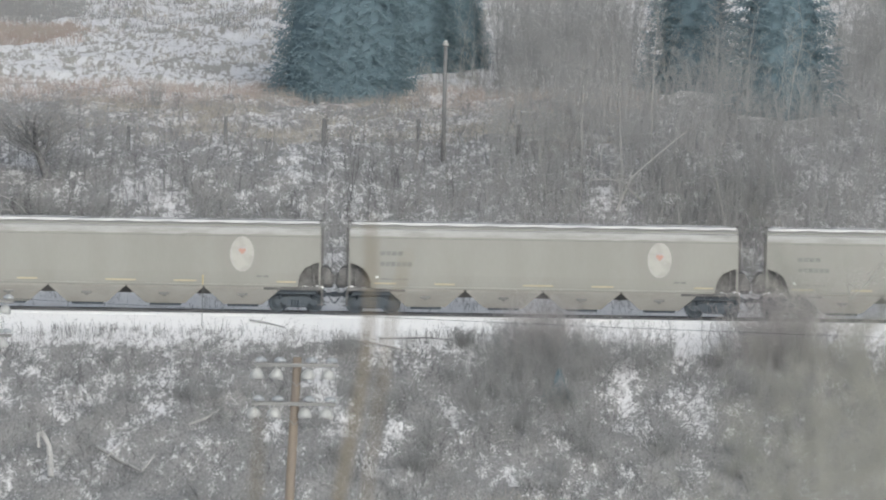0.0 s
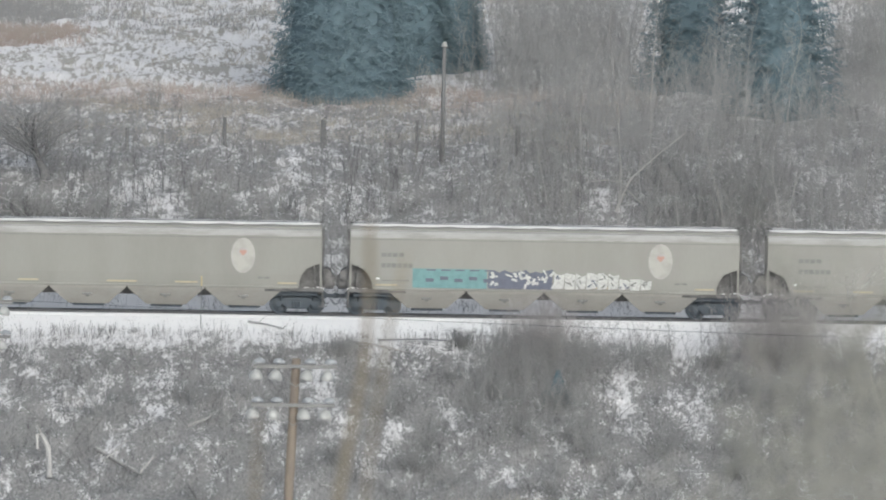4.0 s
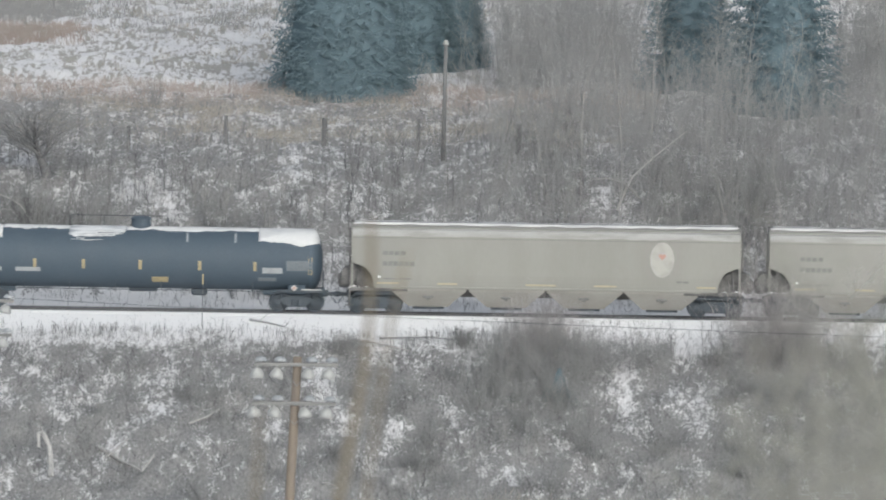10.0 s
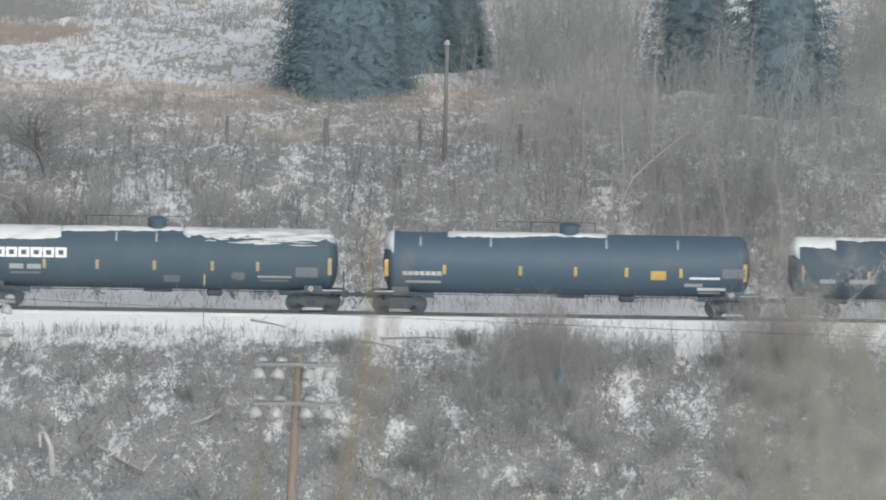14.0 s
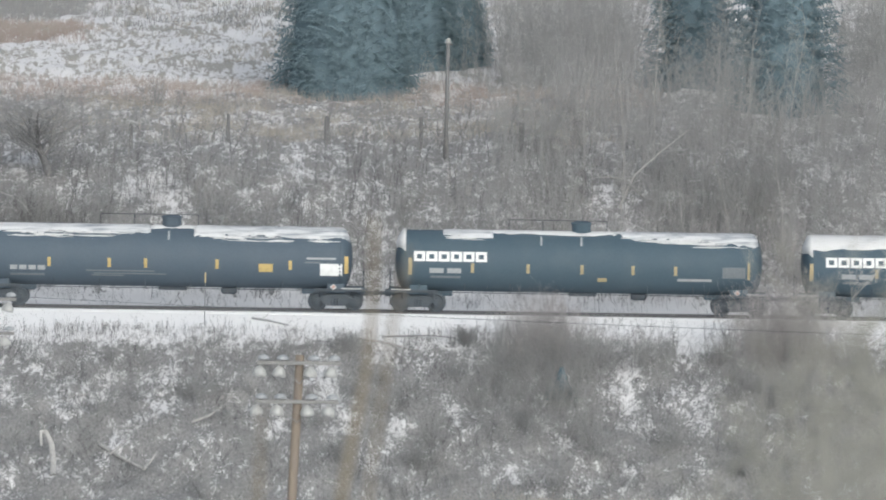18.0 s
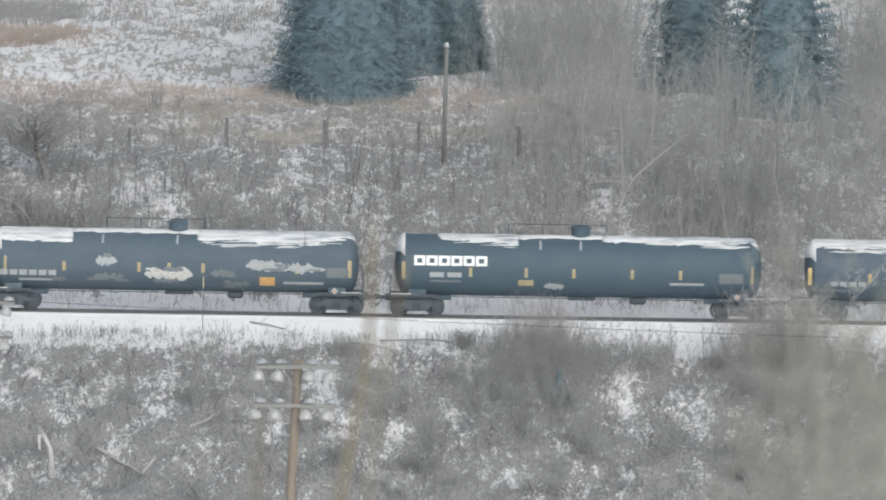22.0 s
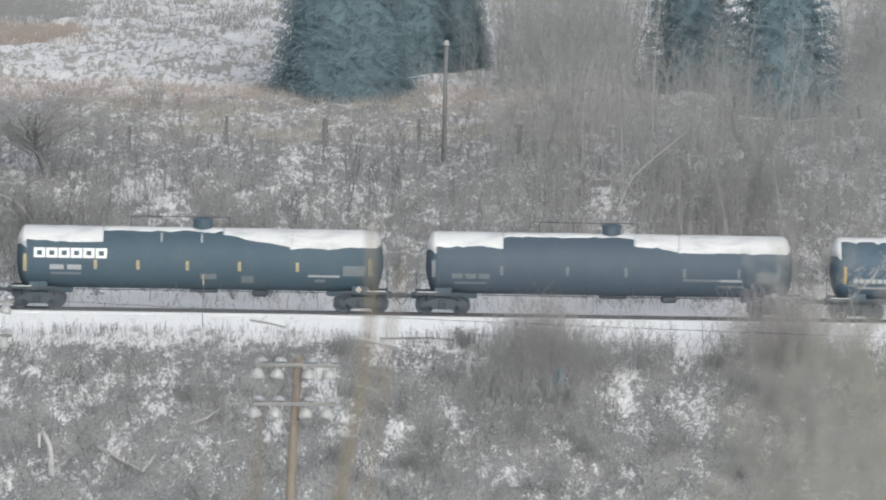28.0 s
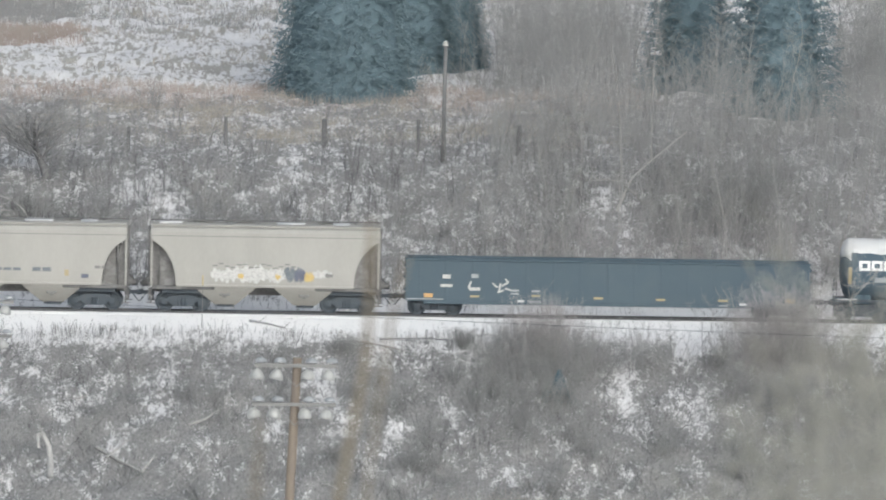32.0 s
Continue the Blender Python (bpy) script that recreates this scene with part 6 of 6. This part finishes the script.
pole = new("utility_pole")
pole.matrix_basis = pose(-0.04, 29.6, float(ground_z(-0.04, 29.6)))
tagged(pole, "slim grey timber utility pole with a pale cap", "utility pole")
part("post", rod(bmesh.new(), (0, 0, -0.4), (0.05, 0, 6.2), 0.13, 0.1, 10), OLD_WOOD, pole, "", True)
bm = bmesh.new()
insulator(bm, 0.05, 0, 6.18, 1.1)
part("pole_cap", bm, GLASS_WHITE, pole, "pale insulator cap", True)
part("cap_bracket", boxed(-0.02, 0.3, -0.04, 0.04, 6.1, 6.16, 0.01), OLD_WOOD, pole)

for x, y, h, w in ((-17.0, 32.0, 1.45, 0.1), (-11.8, 33.6, 1.5, 0.1), (-6.5, 32.4, 1.5, 0.12), (-1.4, 33.3, 1.75, 0.09), (4.0, 31.5, 1.7, 0.15), (-22.5, 32.5, 1.4, 0.1)):
    bm = rod(bmesh.new(), (0, 0, -0.4), (0.04, 0, h), w * 1.1, w, 9)
    ob = part("fence_post", bm, OLD_WOOD)
    ob.matrix_basis = pose(x, y, float(ground_z(x, y)), 0, rng.uniform(-2, 3), rng.uniform(0, 90))
    tagged(ob, "weathered dark timber fence post standing in brush", "fence post", "fence posts")

marker = new("track_marker")
marker.matrix_basis = pose(-11.83, -3.9, -0.66)
tagged(marker, "thin rod with a narrow orange plate by the track", "marker post")
part("rod", rod(bmesh.new(), (0, 0, -0.2), (0.03, 0, 2.6), 0.022, 0.018, 6), OLD_WOOD, marker)
part("plate", boxed(-0.02, 0.06, -0.03, -0.012, 2.1, 2.6, 0.01), AMBER, marker, "narrow faded orange plate")


def fallen(name, pts, radius, mat, label, twigs=0, seed=0):
    """A fallen branch through points on the ground (x, y, height over it)."""
    r = np.random.default_rng(seed)
    rows = []
    p = [np.array([x, y, float(ground_z(x, y)) + h]) for x, y, h in pts]
    for i, (q0, q1) in enumerate(zip(p, p[1:])):
        f0, f1 = 1 - 0.7 * i / len(p), 1 - 0.7 * (i + 1) / len(p)
        rows.append((q0, q1, radius * f0, radius * f1))
        for _ in range(twigs):
            k = q0 + (q1 - q0) * r.uniform(0, 1)
            branch(r, k, (*(r.normal(0, 1, 2)), 0.7), 0.5 * r.uniform(0.5, 1.3), radius * 0.3, 1, rows, kids=2)
    ob = new(name, tubes(name, *arrays(rows), mat, 7))
    tagged(ob, label, "branch")


fallen("fallen_branch", ((-9.5, -2.9, 0.1), (-8.6, -3.3, 0.08), (-7.7, -3.9, 0.05)), 0.06, BARK, "dark broken branch lying on the snowy shoulder", 1, 1)
fallen("fallen_branch", ((-23.9, 16.0, 1.2), (-23.0, 16.2, 1.4), (-22.4, 16.4, 1.2), (-21.6, 16.4, 0.3)), 0.045, DRIFTWOOD, "pale dead limb forked beside the dark thicket", 3, 8)
fallen("fallen_branch", ((-4.4, -6.4, 0.3), (-3.2, -6.6, 0.25), (-1.1, -7.4, 0.12)), 0.07, DRIFTWOOD, "pale fallen branch at the edge of the bank", 2, 2)
fallen("fallen_branch", ((-3.0, -5.9, 0.2), (-0.6, -5.8, 0.25), (0.6, -5.7, 0.1)), 0.045, BARK, "long thin fallen branch on the snow", 1, 3)
fallen("driftwood", ((-16.3, -18.6, 0.1), (-15.2, -20.2, 0.15), (-14.05, -22.1, 0.12), (-13.75, -21.9, 0.4), (-13.45, -21.6, 0.75)), 0.1, DRIFTWOOD, "bleached crooked driftwood on the lower bank", 1, 4)
fallen("fallen_branch", ((-15.9, -20.0, 0.1), (-15.3, -19.4, 0.2), (-14.8, -18.9, 0.3)), 0.06, DRIFTWOOD, "pale branch lying across crooked driftwood", 1, 14)
fallen("snag", ((-18.3, -22.6, 0.0), (-18.35, -21.8, 0.7), (-18.45, -21.2, 1.15), (-18.75, -21.0, 1.6), (-19.0, -21.0, 1.55), (-18.95, -21.2, 1.0)), 0.17, DRIFTWOOD, "bleached curled snag capped with snow", 1, 5)
fallen("fallen_branch", ((-12.0, -16.5, 0.1), (-11.2, -16.0, 0.35), (-10.6, -15.4, 0.5)), 0.08, DRIFTWOOD, "pale log tilted in the brush", 1, 6)
fallen("fallen_branch", ((-21.1, 16.3, 0.0), (-21.5, 16.5, 0.85), (-21.95, 16.5, 1.4), (-22.5, 16.5, 1.75), (-23.4, 16.5, 2.2)), 0.055, DRIFTWOOD, "pale dead limb beside the dark thicket", 3, 7)
for i in range(26):
    x, y = rng.uniform(-20, 20), rng.uniform(-24, -9)
    a = rng.uniform(0, 6.28)
    l = rng.uniform(0.5, 1.6)
    fallen("fallen_branch", ((x, y, 0.08), (x + math.cos(a) * l * 0.5, y + math.sin(a) * l * 0.5, 0.18), (x + math.cos(a) * l, y + math.sin(a) * l, 0.1)), rng.uniform(0.025, 0.045), DRIFTWOOD if i % 3 else BARK,
           "short dead stick lying in the brush", 1, 100 + i)

# ---- close to the camera: dead stalks and twigs, far out of focus ----
def stalk(pts, radius, label, seed):
    rows = []
    for i, (q0, q1) in enumerate(zip(pts, pts[1:])):
        f0, f1 = 1 - 0.6 * i / len(pts), 1 - 0.6 * (i + 1) / len(pts)
        rows.append((np.array(q0), np.array(q1), radius * f0, radius * f1))
    r = np.random.default_rng(seed)
    for i in range(40):
        f = r.uniform(0.55, 1.0) * (len(pts) - 1)
        k = min(int(f), len(pts) - 2)
        p = np.array(pts[k]) + (np.array(pts[k + 1]) - np.array(pts[k])) * (f - k)
        rows.append((p, p + np.array([r.normal(0, 0.012), r.normal(0, 0.012), 0.035]), 0.0016, 0.001))
    tagged(new("dead_stalk", tubes("dead_stalk", *arrays(rows), STALK, 7)), label, "weed")


def foot(x, y):
    return (x, y, float(ground_z(x, y)) - 0.05)


NEAR = 0.84  # how far along the line of sight the weeds stand


def sighted(*pts):
    """A stalk's points, drawn in towards the eye, with its foot in the ground below."""
    way = [(x * NEAR, -400 + (y + 400) * NEAR, 22 + (z - 22) * NEAR) for x, y, z in pts]
    return (foot(way[0][0] - 0.06, way[0][1]), *way)


stalk(sighted((-0.43, -372, 19.2), (-0.35, -372, 19.8), (-0.304, -372, 20.05), (-0.268, -372, 20.25), (-0.254, -372, 20.37), (-0.247, -372, 20.6), (-0.25, -372, 20.78)), 0.016, "tall ochre dead weed stalk on the near slope", 1)
stalk(sighted((-0.3, -372.05, 19.4), (-0.22, -372.05, 20.1), (-0.181, -372, 20.39), (-0.122, -372, 20.66)), 0.0075, "slim ochre dead stalk leaning beside another", 2)
stalk(sighted((-0.64, -372, 19.6), (-0.632, -372, 20.08)), 0.007, "short dead stalk on the near slope", 3)
veil = [tree_meshes(200 + i, 4.4, TWIG_TAN, 0.03, 0.25, 26, 0.22, levels=2) for i in range(2)]
near = [tree_meshes(205 + i, 2.5, TWIG_TAN, 0.014, 0.2, 36, 0.16, levels=2) for i in range(2)]
VEIL_LABEL = "leafless tan sapling on the near slope, thick with twigs"
for i, (x, y, s) in enumerate(((2.2, -370, 0.9), (2.5, -366, 0.95), (2.3, -368, 0.85), (2.75, -364, 1.0), (1.5, -370, 0.66), (1.75, -368, 0.68), (1.35, -367, 0.64), (1.7, -365, 0.75), (1.62, -369, 0.62), (1.85, -366, 0.7), (1.45, -371, 0.52), (1.6, -370, 0.55), (1.75, -371, 0.58), (1.9, -369, 0.6), (1.5, -367, 0.54), (2.05, -370, 0.62), (1.3, -369, 0.44), (1.95, -367, 0.58), (1.0, -370, 0.47), (1.1, -371, 0.465), (1.15, -369, 0.52), (1.2, -371, 0.5), (1.26, -370, 0.53), (1.3, -368, 0.58), (1.36, -370, 0.56), (1.42, -369, 0.58), (0.9, -370, 0.46), (1.32, -371, 0.56), (1.48, -370.5, 0.6))):
    plant("sapling", veil[i % 2], x, y, s, VEIL_LABEL, "tree", "saplings on the near slope", turn=i * 1.3)
for i, (x, y, s) in enumerate(((0.96, -384, 0.6), (1.06, -384.5, 0.63), (0.84, -385, 0.5), (1.0, -383, 0.62), (1.42, -383, 1.0))):
    plant("sapling", near[i % 2], x, y, s, VEIL_LABEL, "tree", "saplings on the near slope", turn=i * 1.7)
tan_tree = tree_meshes(210, 11.0, PALE_TAN, 0.05, 0.35, 60, 0.24, levels=2)
for i, (x, y, s) in enumerate(((9.2, -260, 1.0), (7.5, -262, 0.78), (8.7, -258, 0.9), (7.0, -259, 0.64), (8.0, -261, 0.83), (9.6, -263, 0.97))):
    plant("poplar_tree", tan_tree, x, y, s, "leafless pale tan poplar across the valley", "tree", "poplars across the valley", turn=0.7 + i * 1.9)


# ---- what moves: the train rolls to the right, slowing slightly ----
def travel(t):
    """Metres that the train has rolled since 16 s."""
    slack = min(1.0, max(0.0, (t - 18.05) / 0.4))
    return (366.3 * (t - 16) - 0.085 * (t - 16) ** 2 - 12.5 * slack) / PX


def motions():
    times = sorted({i * 1.0 for i in range(33)} | {18.05, 18.25, 18.45})
    for car, s in CARS:
        x0 = (s - 783.2) / PX
        walk(car, [(t, pose(x0 + travel(t), 0, 0)) for t in times])
    steps = [i / 15 for i in range(481)]
    turn = [(t, math.degrees(travel(t) / WHEEL_R)) for t in steps]
    for wheel, a in WHEELS:
        walk(wheel, [(t, pose(a, 0, WHEEL_R, 0, q, 0)) for t, q in turn])


motions()
